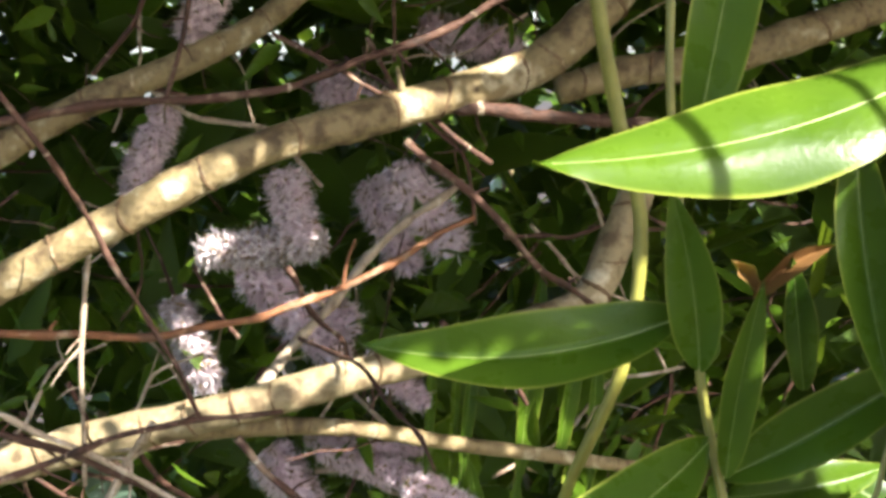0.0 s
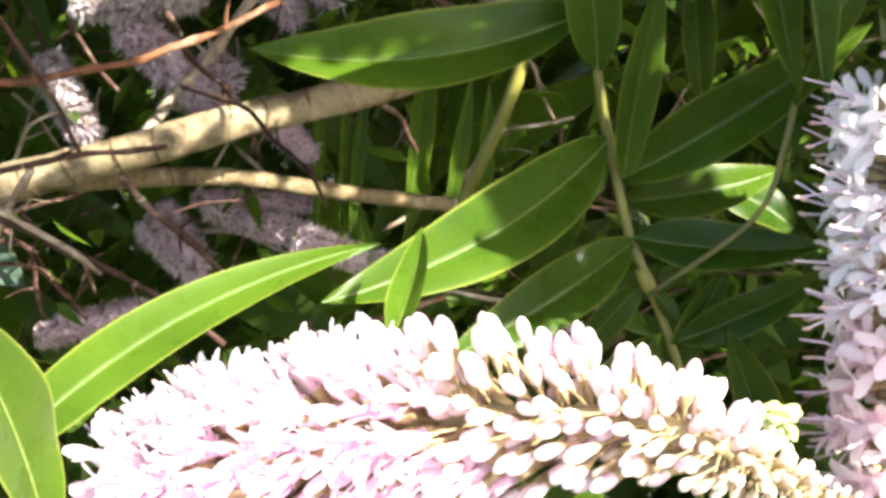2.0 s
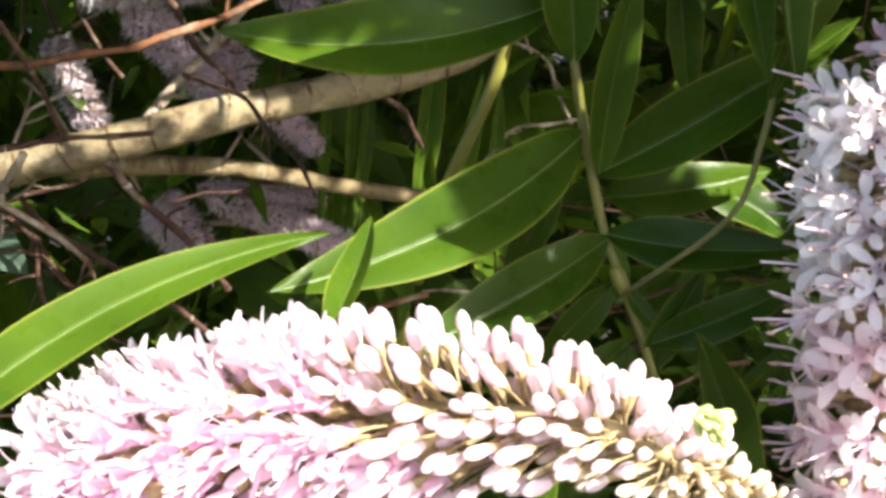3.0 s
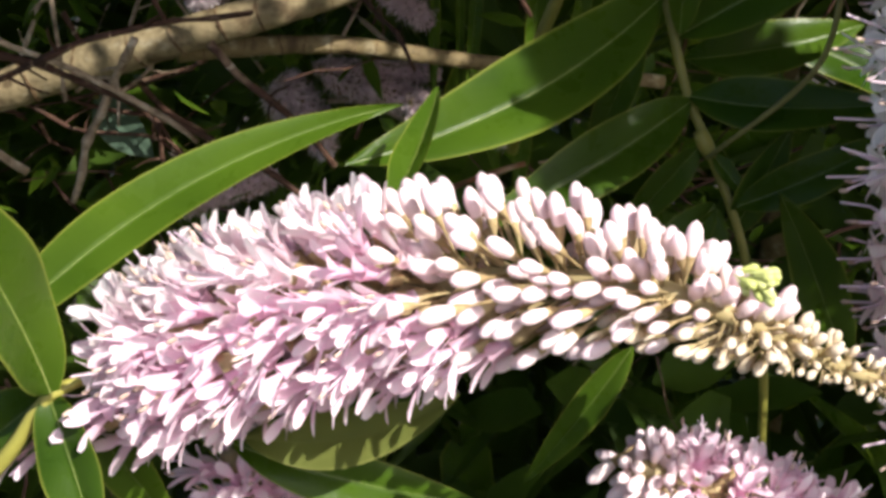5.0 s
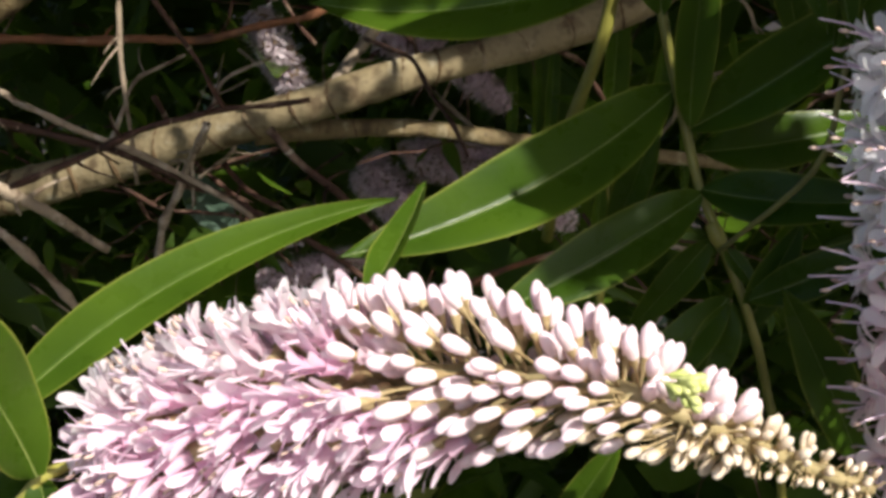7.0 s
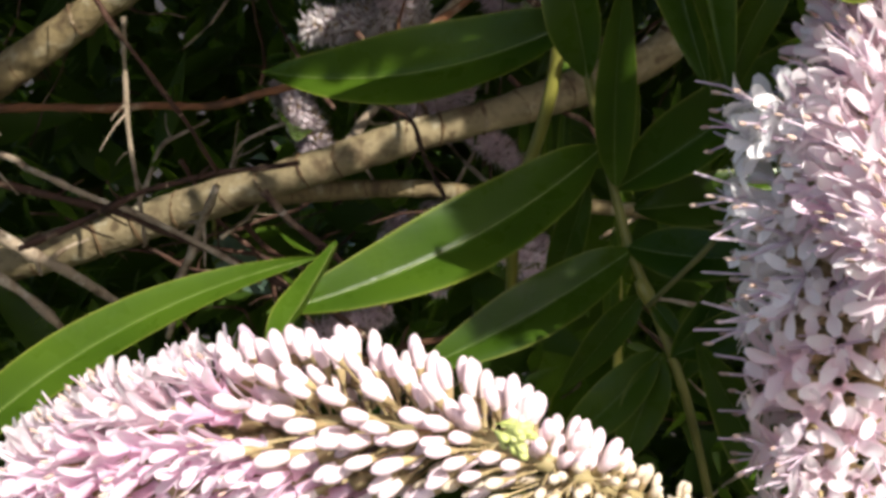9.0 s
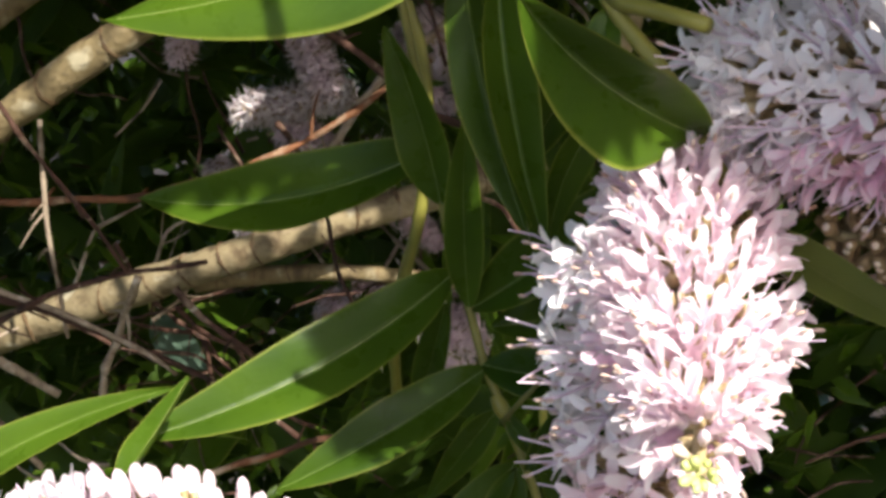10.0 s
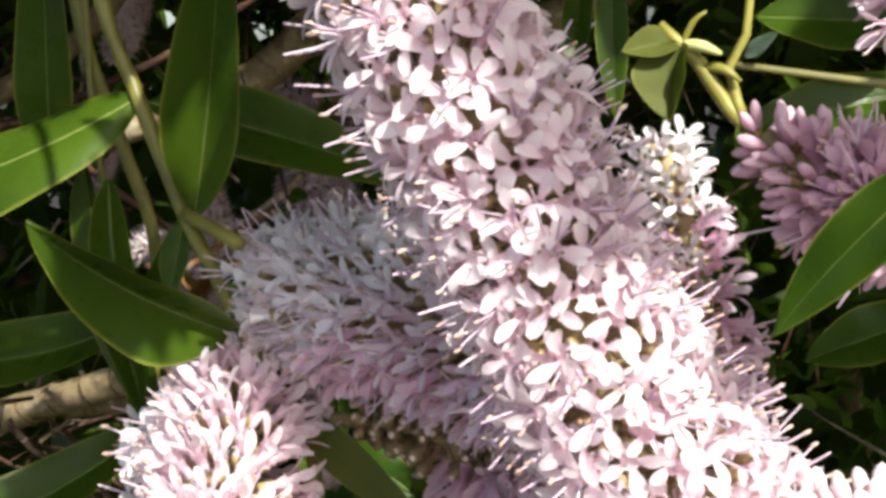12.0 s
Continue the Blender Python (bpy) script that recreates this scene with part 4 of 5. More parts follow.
branch('thin dark bare twig deep in the shrub', [(-0.0470, 0.2461, 0.9916), (-0.0428, 0.2471, 0.9916), (-0.0385, 0.2482, 0.9921), (-0.0343, 0.2492, 0.9937), (-0.0302, 0.2503, 0.9958), (-0.0263, 0.2512, 0.9945), (-0.0222, 0.2521, 0.9936)], [0.00055, 0.00047, 0.00039], TWIG, name='twig', group='bare twigs', category='twig', rings=0.25, ring_gap=0.009, wobble=0.24, scars=0.013, seed=28)
branch('thin dead twig deep in the shrub', [(-0.0348, 0.2665, 0.9972), (-0.0288, 0.2676, 0.9939), (-0.0231, 0.2686, 0.9897), (-0.0159, 0.2697, 0.9882), (-0.0087, 0.2707, 0.9868), (-0.0043, 0.2716, 0.9814), (0.0001, 0.2725, 0.9760)], [0.00058, 0.0005, 0.00041], PALE_TWIG, name='twig', group='bare twigs', category='twig', rings=0.25, ring_gap=0.009, wobble=0.24, scars=0.013, seed=29)
branch('thin dark bare twig deep in the shrub', [(-0.0536, 0.2434, 0.9333), (-0.0483, 0.2444, 0.9300), (-0.0432, 0.2455, 0.9262), (-0.0369, 0.2465, 0.9249), (-0.0305, 0.2476, 0.9233), (-0.0263, 0.2485, 0.9186), (-0.0226, 0.2494, 0.9132)], [0.00037, 0.00032, 0.00026], TWIG, name='twig', group='bare twigs', category='twig', rings=0.25, ring_gap=0.009, wobble=0.24, scars=0.013, seed=30)
branch('thin dark bare twig deep in the shrub', [(0.0187, 0.2310, 0.9573), (0.0210, 0.2321, 0.9545), (0.0236, 0.2331, 0.9519), (0.0270, 0.2342, 0.9503), (0.0302, 0.2352, 0.9482), (0.0316, 0.2361, 0.9450), (0.0332, 0.2370, 0.9418)], [0.00048, 0.00041, 0.00034], TWIG, name='twig', group='bare twigs', category='twig', rings=0.25, ring_gap=0.009, wobble=0.24, scars=0.013, seed=31)
branch('thin dead twig deep in the shrub', [(-0.0581, 0.2439, 0.9325), (-0.0546, 0.2449, 0.9360), (-0.0507, 0.2460, 0.9391), (-0.0483, 0.2470, 0.9437), (-0.0459, 0.2481, 0.9483), (-0.0416, 0.2490, 0.9502), (-0.0371, 0.2499, 0.9519)], [0.0004, 0.00034, 0.00028], PALE_TWIG, name='twig', group='bare twigs', category='twig', rings=0.25, ring_gap=0.009, wobble=0.24, scars=0.013, seed=32)
branch('thin dark bare twig deep in the shrub', [(-0.0441, 0.2520, 0.9449), (-0.0420, 0.2531, 0.9391), (-0.0398, 0.2541, 0.9333), (-0.0358, 0.2552, 0.9284), (-0.0316, 0.2562, 0.9235), (-0.0316, 0.2571, 0.9173), (-0.0308, 0.2580, 0.9110)], [0.00051, 0.00043, 0.00036], TWIG, name='twig', group='bare twigs', category='twig', rings=0.25, ring_gap=0.009, wobble=0.24, scars=0.013, seed=33)
branch('thin dark bare twig deep in the shrub', [(-0.0056, 0.2350, 0.9661), (-0.0038, 0.2360, 0.9627), (-0.0025, 0.2371, 0.9590), (0.0001, 0.2381, 0.9559), (0.0031, 0.2392, 0.9531), (0.0037, 0.2401, 0.9494), (0.0040, 0.2410, 0.9455)], [0.00053, 0.00045, 0.00037], TWIG, name='twig', group='bare twigs', category='twig', rings=0.25, ring_gap=0.009, wobble=0.24, scars=0.013, seed=34)
branch('thin dead twig deep in the shrub', [(0.0384, 0.2677, 0.9684), (0.0430, 0.2688, 0.9634), (0.0474, 0.2698, 0.9582), (0.0537, 0.2709, 0.9547), (0.0600, 0.2719, 0.9510), (0.0623, 0.2728, 0.9448), (0.0654, 0.2737, 0.9388)], [0.00038, 0.00032, 0.00027], PALE_TWIG, name='twig', group='bare twigs', category='twig', rings=0.25, ring_gap=0.009, wobble=0.24, scars=0.013, seed=35)
branch('thin dark bare twig deep in the shrub', [(0.0316, 0.2527, 0.9680), (0.0376, 0.2538, 0.9680), (0.0437, 0.2548, 0.9675), (0.0497, 0.2559, 0.9694), (0.0558, 0.2569, 0.9712), (0.0612, 0.2578, 0.9689), (0.0670, 0.2587, 0.9672)], [0.00044, 0.00038, 0.00031], TWIG, name='twig', group='bare twigs', category='twig', rings=0.25, ring_gap=0.009, wobble=0.24, scars=0.013, seed=36)
branch('thin dark bare twig deep in the shrub', [(-0.0312, 0.2432, 0.9341), (-0.0296, 0.2443, 0.9312), (-0.0278, 0.2453, 0.9284), (-0.0253, 0.2464, 0.9263), (-0.0226, 0.2474, 0.9242), (-0.0216, 0.2483, 0.9211), (-0.0210, 0.2492, 0.9178)], [0.00051, 0.00043, 0.00036], TWIG, name='twig', group='bare twigs', category='twig', rings=0.25, ring_gap=0.009, wobble=0.24, scars=0.013, seed=37)
branch('thin dead twig deep in the shrub', [(0.0294, 0.2563, 0.9241), (0.0358, 0.2573, 0.9270), (0.0422, 0.2584, 0.9299), (0.0470, 0.2594, 0.9353), (0.0522, 0.2605, 0.9403), (0.0591, 0.2614, 0.9409), (0.0660, 0.2623, 0.9419)], [0.00036, 0.0003, 0.00025], PALE_TWIG, name='twig', group='bare twigs', category='twig', rings=0.25, ring_gap=0.009, wobble=0.24, scars=0.013, seed=38)
branch('thin dark bare twig deep in the shrub', [(-0.0356, 0.2390, 0.9973), (-0.0323, 0.2400, 1.0014), (-0.0290, 0.2411, 1.0055), (-0.0271, 0.2421, 1.0107), (-0.0253, 0.2432, 1.0159), (-0.0212, 0.2441, 1.0188), (-0.0168, 0.2450, 1.0213)], [0.00048, 0.00041, 0.00034], TWIG, name='twig', group='bare twigs', category='twig', rings=0.25, ring_gap=0.009, wobble=0.24, scars=0.013, seed=39)
branch('thin dark bare twig deep in the shrub', [(-0.0536, 0.2523, 0.9369), (-0.0490, 0.2533, 0.9327), (-0.0442, 0.2544, 0.9289), (-0.0382, 0.2554, 0.9266), (-0.0321, 0.2565, 0.9247), (-0.0292, 0.2574, 0.9191), (-0.0255, 0.2583, 0.9140)], [0.00045, 0.00038, 0.00032], TWIG, name='twig', group='bare twigs', category='twig', rings=0.25, ring_gap=0.009, wobble=0.24, scars=0.013, seed=40)
branch('thin dead twig deep in the shrub', [(-0.0388, 0.2305, 0.9358), (-0.0352, 0.2315, 0.9383), (-0.0320, 0.2326, 0.9413), (-0.0296, 0.2336, 0.9452), (-0.0275, 0.2347, 0.9494), (-0.0236, 0.2356, 0.9511), (-0.0195, 0.2365, 0.9523)], [0.00033, 0.00028, 0.00023], PALE_TWIG, name='twig', group='bare twigs', category='twig', rings=0.25, ring_gap=0.009, wobble=0.24, scars=0.013, seed=41)

# ---- withered spikes behind ----
old_spike('faded lilac withered flower spike', (-0.0160, 0.2720, 1.0164), (-0.0238, 0.2740, 1.0034), 0.00485, OLD_SPIKE, 43)
old_spike('faded lilac withered flower spike', (-0.0276, 0.2770, 0.9921), (-0.0359, 0.2790, 0.9743), 0.00445, OLD_SPIKE, 44)
old_spike('faded lilac withered flower spike', (-0.0069, 0.2670, 0.9797), (-0.0037, 0.2670, 0.9663), 0.00511, OLD_SPIKE, 45)
old_spike('bleached withered flower spike in a sun patch', (0.0009, 0.2700, 0.9663), (-0.0227, 0.2680, 0.9646), 0.00469, OLD_BRIGHT, 46)
old_spike('faded lilac withered flower spike', (-0.0148, 0.2720, 0.9618), (0.0035, 0.2740, 0.9426), 0.00524, OLD_SPIKE, 47)
old_spike('faded lilac withered flower spike', (-0.0015, 0.2780, 0.9530), (0.0048, 0.2780, 0.9473), 0.00593, OLD_SPIKE, 48)
old_spike('faded lilac withered flower spike', (0.0128, 0.2720, 0.9790), (0.0253, 0.2740, 0.9636), 0.00576, OLD_SPIKE, 49)
old_spike('faded lilac withered flower spike', (0.0087, 0.2760, 0.9767), (0.0169, 0.2780, 0.9590), 0.00478, OLD_SPIKE, 50)
old_spike('bleached withered flower spike in a sun patch', (-0.0280, 0.2670, 0.9566), (-0.0210, 0.2670, 0.9396), 0.00436, OLD_BRIGHT, 51)
old_spike('faded lilac withered flower spike', (-0.0021, 0.2620, 0.9295), (0.0216, 0.2640, 0.9195), 0.00386, OLD_SPIKE, 52)
old_spike('faded lilac withered flower spike', (-0.0107, 0.2720, 0.9273), (-0.0026, 0.2720, 0.9148), 0.00426, OLD_SPIKE, 53)
old_spike('faded lilac withered flower spike', (0.0195, 0.2870, 1.0052), (0.0393, 0.2870, 1.0000), 0.00492, OLD_SPIKE, 54)
old_spike('faded lilac withered flower spike', (-0.0004, 0.2870, 0.9947), (0.0138, 0.2890, 0.9900), 0.00492, OLD_SPIKE, 55)
old_spike('faded lilac withered flower spike', (-0.0041, 0.2670, 0.9295), (0.0186, 0.2670, 0.9269), 0.00258, OLD_SPIKE, 56)
old_spike('faded lilac withered flower spike', (-0.0346, 0.2720, 0.9033), (-0.0136, 0.2740, 0.9076), 0.00343, OLD_SPIKE, 57)
old_spike('faded lilac withered flower spike', (-0.0140, 0.2770, 0.9234), (-0.0029, 0.2780, 0.9103), 0.00374, OLD_SPIKE, 58)
old_spike('faded lilac withered flower spike', (0.0074, 0.2500, 0.9487), (0.0173, 0.2500, 0.9392), 0.00338, OLD_SPIKE, 59)
old_spike('faded lilac withered flower spike', (0.0126, 0.2400, 0.9280), (0.0247, 0.2400, 0.9231), 0.00336, OLD_SPIKE, 60)
old_spike('faded lilac withered flower spike', (0.0208, 0.2000, 0.9340), (0.0277, 0.2000, 0.9320), 0.00236, OLD_SPIKE, 61)

# ---- the leafy shoot behind the spikes ----
back_shoot = shoot('upright leafy shoot with paired glossy green leaves', [(0.0354, 0.1420, 1.0302), (0.0344, 0.1400, 1.0069), (0.0341, 0.1390, 0.9940), (0.0353, 0.1380, 0.9794), (0.0365, 0.1364, 0.9672), (0.0373, 0.1361, 0.9622), (0.0389, 0.1340, 0.9528), (0.0405, 0.1325, 0.9482), (0.0437, 0.1300, 0.9364), (0.0454, 0.1320, 0.9158), (0.0456, 0.1600, 0.8492)], [0.00042, 0.00042, 0.00042, 0.00047, 0.00047, 0.00042, 0.00042, 0.00042, 0.00047, 0.00058, 0.00068], seed=63)
leaf(back_shoot, (0.0352, 0.1390, 0.9732), (0.0039, 0.1415, 0.9710), 0.00783, sag=0.00265, face=(0, -1, 0.55), fold=0.25)
leaf(back_shoot, (0.0363, 0.1362, 0.9682), (0.0332, 0.1350, 0.9860), 0.0052, sag=-0.0006, face=(-0.3, -1, 0.2), fold=0.25)
leaf(back_shoot, (0.0382, 0.1335, 0.9585), (0.0407, 0.1300, 0.9778), 0.0038, sag=0.0004, face=(0.1, -1, 0.3), fold=0.2)
leaf(back_shoot, (0.0495, 0.1450, 0.9640), (0.0465, 0.1400, 0.9786), 0.00402, face=(0.2, -1, 0.1))
leaf(back_shoot, (0.0368, 0.1348, 0.9616), (0.0080, 0.1180, 0.9527), 0.0074, sag=0.0022, face=(0, -1, 0.55), fold=0.2)
leaf(back_shoot, (0.0384, 0.1350, 0.9580), (0.0596, 0.1280, 0.9727), 0.00616, sag=-0.00063, face=(0, -1, 0.55), fold=0.28)
leaf(back_shoot, (0.0396, 0.1380, 0.9551), (0.0575, 0.1420, 0.9565), 0.00526, sag=-0.00055, face=(0.1, -1, 0.5))
leaf(back_shoot, (0.0621, 0.1500, 0.9482), (0.0501, 0.1500, 0.9538), 0.00569, sag=-0.0012, face=(0.2, -1, 0.6))
leaf(back_shoot, (0.0401, 0.1400, 0.9557), (0.0483, 0.1420, 0.9513), 0.00306, face=(0, -1, 0.55))
leaf(back_shoot, (0.0390, 0.1330, 0.9523), (0.0188, 0.1250, 0.9443), 0.0058, sag=0.0006, face=(0, -1, 0.55))
leaf(back_shoot, (0.0390, 0.1330, 0.9528), (0.0549, 0.1250, 0.9530), 0.00495, sag=-0.00073, face=(0, -1, 0.55))
leaf(back_shoot, (0.0354, 0.1370, 0.9581), (0.0301, 0.1400, 0.9445), 0.00342, face=(-0.2, -1, 0.1))
leaf(back_shoot, (0.0426, 0.1300, 0.9431), (0.0569, 0.1280, 0.9497), 0.00396, sag=-0.00042, face=(0, -1, 0.55))
leaf(back_shoot, (0.0512, 0.1250, 0.9294), (0.0444, 0.1220, 0.9468), 0.00516, sag=-0.00029, face=(0.3, -1, 0.1))
leaf(back_shoot, (0.0408, 0.1320, 0.9476), (0.0437, 0.1300, 0.9436), 0.00174, face=(0, -1, 0.55))
leaf(back_shoot, (0.0410, 0.1320, 0.9428), (0.0296, 0.1300, 0.9334), 0.00454, sag=0.00053, face=(0, -1, 0.55))
leaf(back_shoot, (0.0413, 0.1320, 0.9423), (0.0365, 0.1300, 0.9319), 0.00426, face=(0, -1, 0.1))
leaf(back_shoot, (0.0425, 0.1310, 0.9403), (0.0475, 0.1300, 0.9502), 0.00364, face=(0, -1, 0.2))
leaf(back_shoot, (0.0399, 0.1330, 0.9482), (0.0314, 0.1340, 0.9387), 0.00323, face=(0, -1, 0.1))
leaf(back_shoot, (0.0336, 0.1280, 0.9897), (0.0388, 0.1250, 1.0199), 0.00617, face=(0, -1, 0.1))
leaf(back_shoot, (0.0408, 0.1410, 0.9782), (0.0438, 0.1410, 0.9744), 0.00145, face=(0.2, -1, 0.1), fold=1.0, wave=0.3, mat=DRY, label='curled orange-brown dry leaf')
leaf(back_shoot, (0.0428, 0.1400, 0.9746), (0.0504, 0.1400, 0.9794), 0.00211, sag=0.00078, face=(0.1, -1, 0.3), fold=1.0, droop=0.25, wave=0.25, mat=DRY, label='curled orange-brown dry leaf')
shoot('slender yellow-green stem among the twigs', [(0.0282, 0.1500, 1.0210), (0.0290, 0.1500, 1.0053), (0.0315, 0.1510, 0.9918), (0.0338, 0.1510, 0.9808), (0.0320, 0.1510, 0.9664), (0.0267, 0.1540, 0.9528), (0.0244, 0.1600, 0.9413)], [0.00078, 0.00078, 0.00084, 0.00072, 0.00066, 0.00066], seed=86)
shoot('thin pale leaf stalk crossing the shoot', [(0.0403, 0.1320, 0.9472), (0.0475, 0.1240, 0.9562), (0.0492, 0.1220, 0.9628), (0.0500, 0.1220, 0.9668)], [0.00022, 0.00025, 0.00025, 0.00028], mat=DARK_STEM, seed=87)
part('node', tube([(0.0398, 0.1330, 0.9496), (0.0402, 0.1327, 0.9486), (0.0407, 0.1324, 0.9474)], [0.0006, 0.00082, 0.0006], 9, 0.0004, seed=5, origin=back_shoot.location), STEM, back_shoot, 'pale swollen node')
strap_shoot = shoot('tuft of narrow strap leaves behind the bare branches', [(0.0372, 0.2500, 0.9560), (0.0330, 0.2510, 0.9240), (0.0300, 0.2550, 0.8900)], [0.0006, 0.0007, 0.0008], seed=88)
for base, tip, wide in (((0.0330, 0.2500, 0.9240), (0.0380, 0.2490, 0.9640), 0.0046), ((0.0212, 0.2500, 0.9240), (0.0232, 0.2490, 0.9560), 0.0016), ((0.0226, 0.2480, 0.9240), (0.0268, 0.2500, 0.9560), 0.0024),
                        ((0.0168, 0.2500, 0.9260), (0.0190, 0.2500, 0.9540), 0.0020), ((0.0400, 0.2520, 0.9250), (0.0452, 0.2520, 0.9520), 0.0032), ((0.0270, 0.2450, 0.9130), (0.0238, 0.2440, 0.9320), 0.0026),
                        ((0.0300, 0.2460, 0.9080), (0.0326, 0.2450, 0.9290), 0.0030), ((0.0466, 0.2560, 0.9200), (0.0490, 0.2560, 0.9500), 0.0030)):
    leaf(strap_shoot, base, tip, wide, face=(0.3, -1, 0.2), fold=0.3, blunt=0.9)
grey_sprig = shoot('small dull grey-green leaf hanging from a twig', [(-0.0400, 0.2560, 0.9340), (-0.0415, 0.2582, 0.9311), (-0.0424, 0.2603, 0.9282)], [0.0006, 0.0006, 0.0005], seed=95)
leaf(grey_sprig, (-0.0424, 0.2603, 0.9286), (-0.0344, 0.2641, 0.9155), 0.0074, sag=-0.0006, face=(0.1, -1, 0.2), mat=GREY_LEAF)
# two stems out of view, added to throw shadow bands on the large leaf
shoot("unseen slender upright stem above, added for its shadow", [(0.0753, 0.0579, 1.0953), (0.0713, 0.0579, 1.0453), (0.0703, 0.0579, 1.0313)], [0.0006, 0.00065, 0.0006], seed=0)
shoot("unseen slender upright stem above, added for its shadow", [(0.0902, 0.0579, 1.0951), (0.0862, 0.0579, 1.0451), (0.0852, 0.0579, 1.0311)], [0.0004, 0.00045, 0.0004], seed=1)

# ---- the shoot that carries the lit spike ----
left_shoot = shoot('short leafy shoot at the base of a flower spike', [(-0.0098, 0.1040, 0.9420), (-0.0130, 0.1020, 0.9418), (-0.0163, 0.1020, 0.9379), (-0.0226, 0.1040, 0.9286), (-0.0398, 0.1200, 0.8880)], [0.00051, 0.00058, 0.0007, 0.00078, 0.00086], seed=100)
leaf(left_shoot, (-0.0196, 0.1060, 0.9431), (0.0134, 0.1190, 0.9572), 0.00463, sag=0.0032, face=(0, -1, 0.55), fold=0.26)
leaf(left_shoot, (-0.0127, 0.1000, 0.9426), (-0.0156, 0.0880, 0.9635), 0.00679, sag=-0.00095, face=(0.3, -0.8, 0.9), fold=0.12)
leaf(left_shoot, (-0.0134, 0.1020, 0.9416), (-0.0095, 0.0950, 0.9316), 0.00465, face=(-0.2, -1, 0.4))
leaf(left_shoot, (-0.0142, 0.1040, 0.9407), (-0.0233, 0.1050, 0.9340), 0.0051, face=(-0.1, -1, 0.5))
leaf(left_shoot, (-0.0126, 0.1040, 0.9403), (-0.0065, 0.1080, 0.9260), 0.00392, face=(0, -1, 0.5))
leaf(left_shoot, (0.0123, 0.1040, 0.9537), (0.0162, 0.1142, 0.9595), 0.00261, sag=-0.00034, face=(-0.4, -1, 0.2), fold=0.35)
leaf(left_shoot, (-0.0000, 0.1040, 0.9361), (0.0163, 0.1040, 0.9385), 0.0044, sag=-0.00154, face=(0, -1, 0.55), mat=UNDERSIDE, label="dull olive underside of a leaf")
leaf(left_shoot, (-0.0013, 0.1060, 0.9347), (0.0176, 0.1120, 0.9248), 0.00451, sag=-0.00068, face=(0, -1, 0.55))
leaf(left_shoot, (0.0300, 0.1100, 0.9387), (0.0211, 0.1126, 0.9261), 0.00282, sag=0.00027, face=(-0.1, -1, 0.4))

# ---- the shoot on which the other spikes hang ----
right_shoot = shoot('leafy flowering shoot with pale green stem and paired leaves', [(0.0456, 0.1180, 1.0224), (0.0486, 0.1135, 1.0068), (0.0509, 0.1129, 0.9986), (0.0551, 0.1100, 0.9875), (0.0586, 0.1070, 0.9822), (0.0606, 0.1060, 0.9774), (0.0642, 0.1080, 0.9692), (0.0640, 0.1100, 0.9604), (0.0567, 0.1300, 0.9224)], [0.00066, 0.00066, 0.00070, 0.00066, 0.00062, 0.00060, 0.00058, 0.00060, 0.00070], seed=111)
leaf(right_shoot, (0.0507, 0.1129, 0.9978), (0.0163, 0.1075, 0.9905), 0.00947, sag=0.00267, face=(0.2, -1, 0.8), fold=-0.11, droop=-0.03)
leaf(right_shoot, (0.0514, 0.1140, 0.9974), (0.0739, 0.1220, 0.9868), 0.00668, sag=0.00069, face=(0, -1, 0.55))
leaf(right_shoot, (0.0565, 0.1090, 0.9876), (0.0664, 0.0980, 1.0120), 0.00686, sag=-0.00037, face=(0, -1, 0.1), fold=0.22)
leaf(right_shoot, (0.0437, 0.1155, 0.9920), (0.0468, 0.1135, 0.9690), 0.00443, sag=-0.00072, face=(-0.3, -1, 0.2), fold=0.3)
leaf(right_shoot, (0.0466, 0.1140, 0.9909), (0.0483, 0.1115, 0.9684), 0.00409, sag=-0.0008, face=(0.3, -1, 0.1), fold=0.5)
leaf(right_shoot, (0.0536, 0.1160, 0.9783), (0.0480, 0.1170, 0.9674), 0.00317, sag=-0.00097, face=(0.4, -1, 0.1))
leaf(right_shoot, (0.0549, 0.1100, 0.9868), (0.0535, 0.1080, 0.9804), 0.00305, face=(-0.2, -1, 0.2))
leaf(right_shoot, (0.0552, 0.1100, 0.9865), (0.0454, 0.1180, 0.9730), 0.00413, face=(-0.2, -1, 0.2))
leaf(right_shoot, (0.0607, 0.1050, 0.9775), (0.0499, 0.0918, 0.9898), 0.0076, sag=0.0012, face=(-0.05, -1, -0.05), fold=0.36)
leaf(right_shoot, (0.0639, 0.1080, 0.9698), (0.0767, 0.0990, 0.9620), 0.00345, sag=-0.00035, face=(0, -1, 0.55), mat=UNDERSIDE, label="dull olive underside of a leaf")
leaf(right_shoot, (0.0639, 0.1100, 0.9676), (0.0543, 0.1150, 0.9590), 0.00461, face=(0, -1, 0.55))
leaf(right_shoot, (0.0643, 0.1100, 0.9707), (0.0685, 0.1150, 0.9764), 0.0035, face=(0, -1, 0.55))
shoot('short pale green flower stalk', [(0.0552, 0.1100, 0.9875), (0.0584, 0.1070, 0.9866), (0.0621, 0.1040, 0.9853)], [0.0007, 0.00066, 0.00061], seed=124)

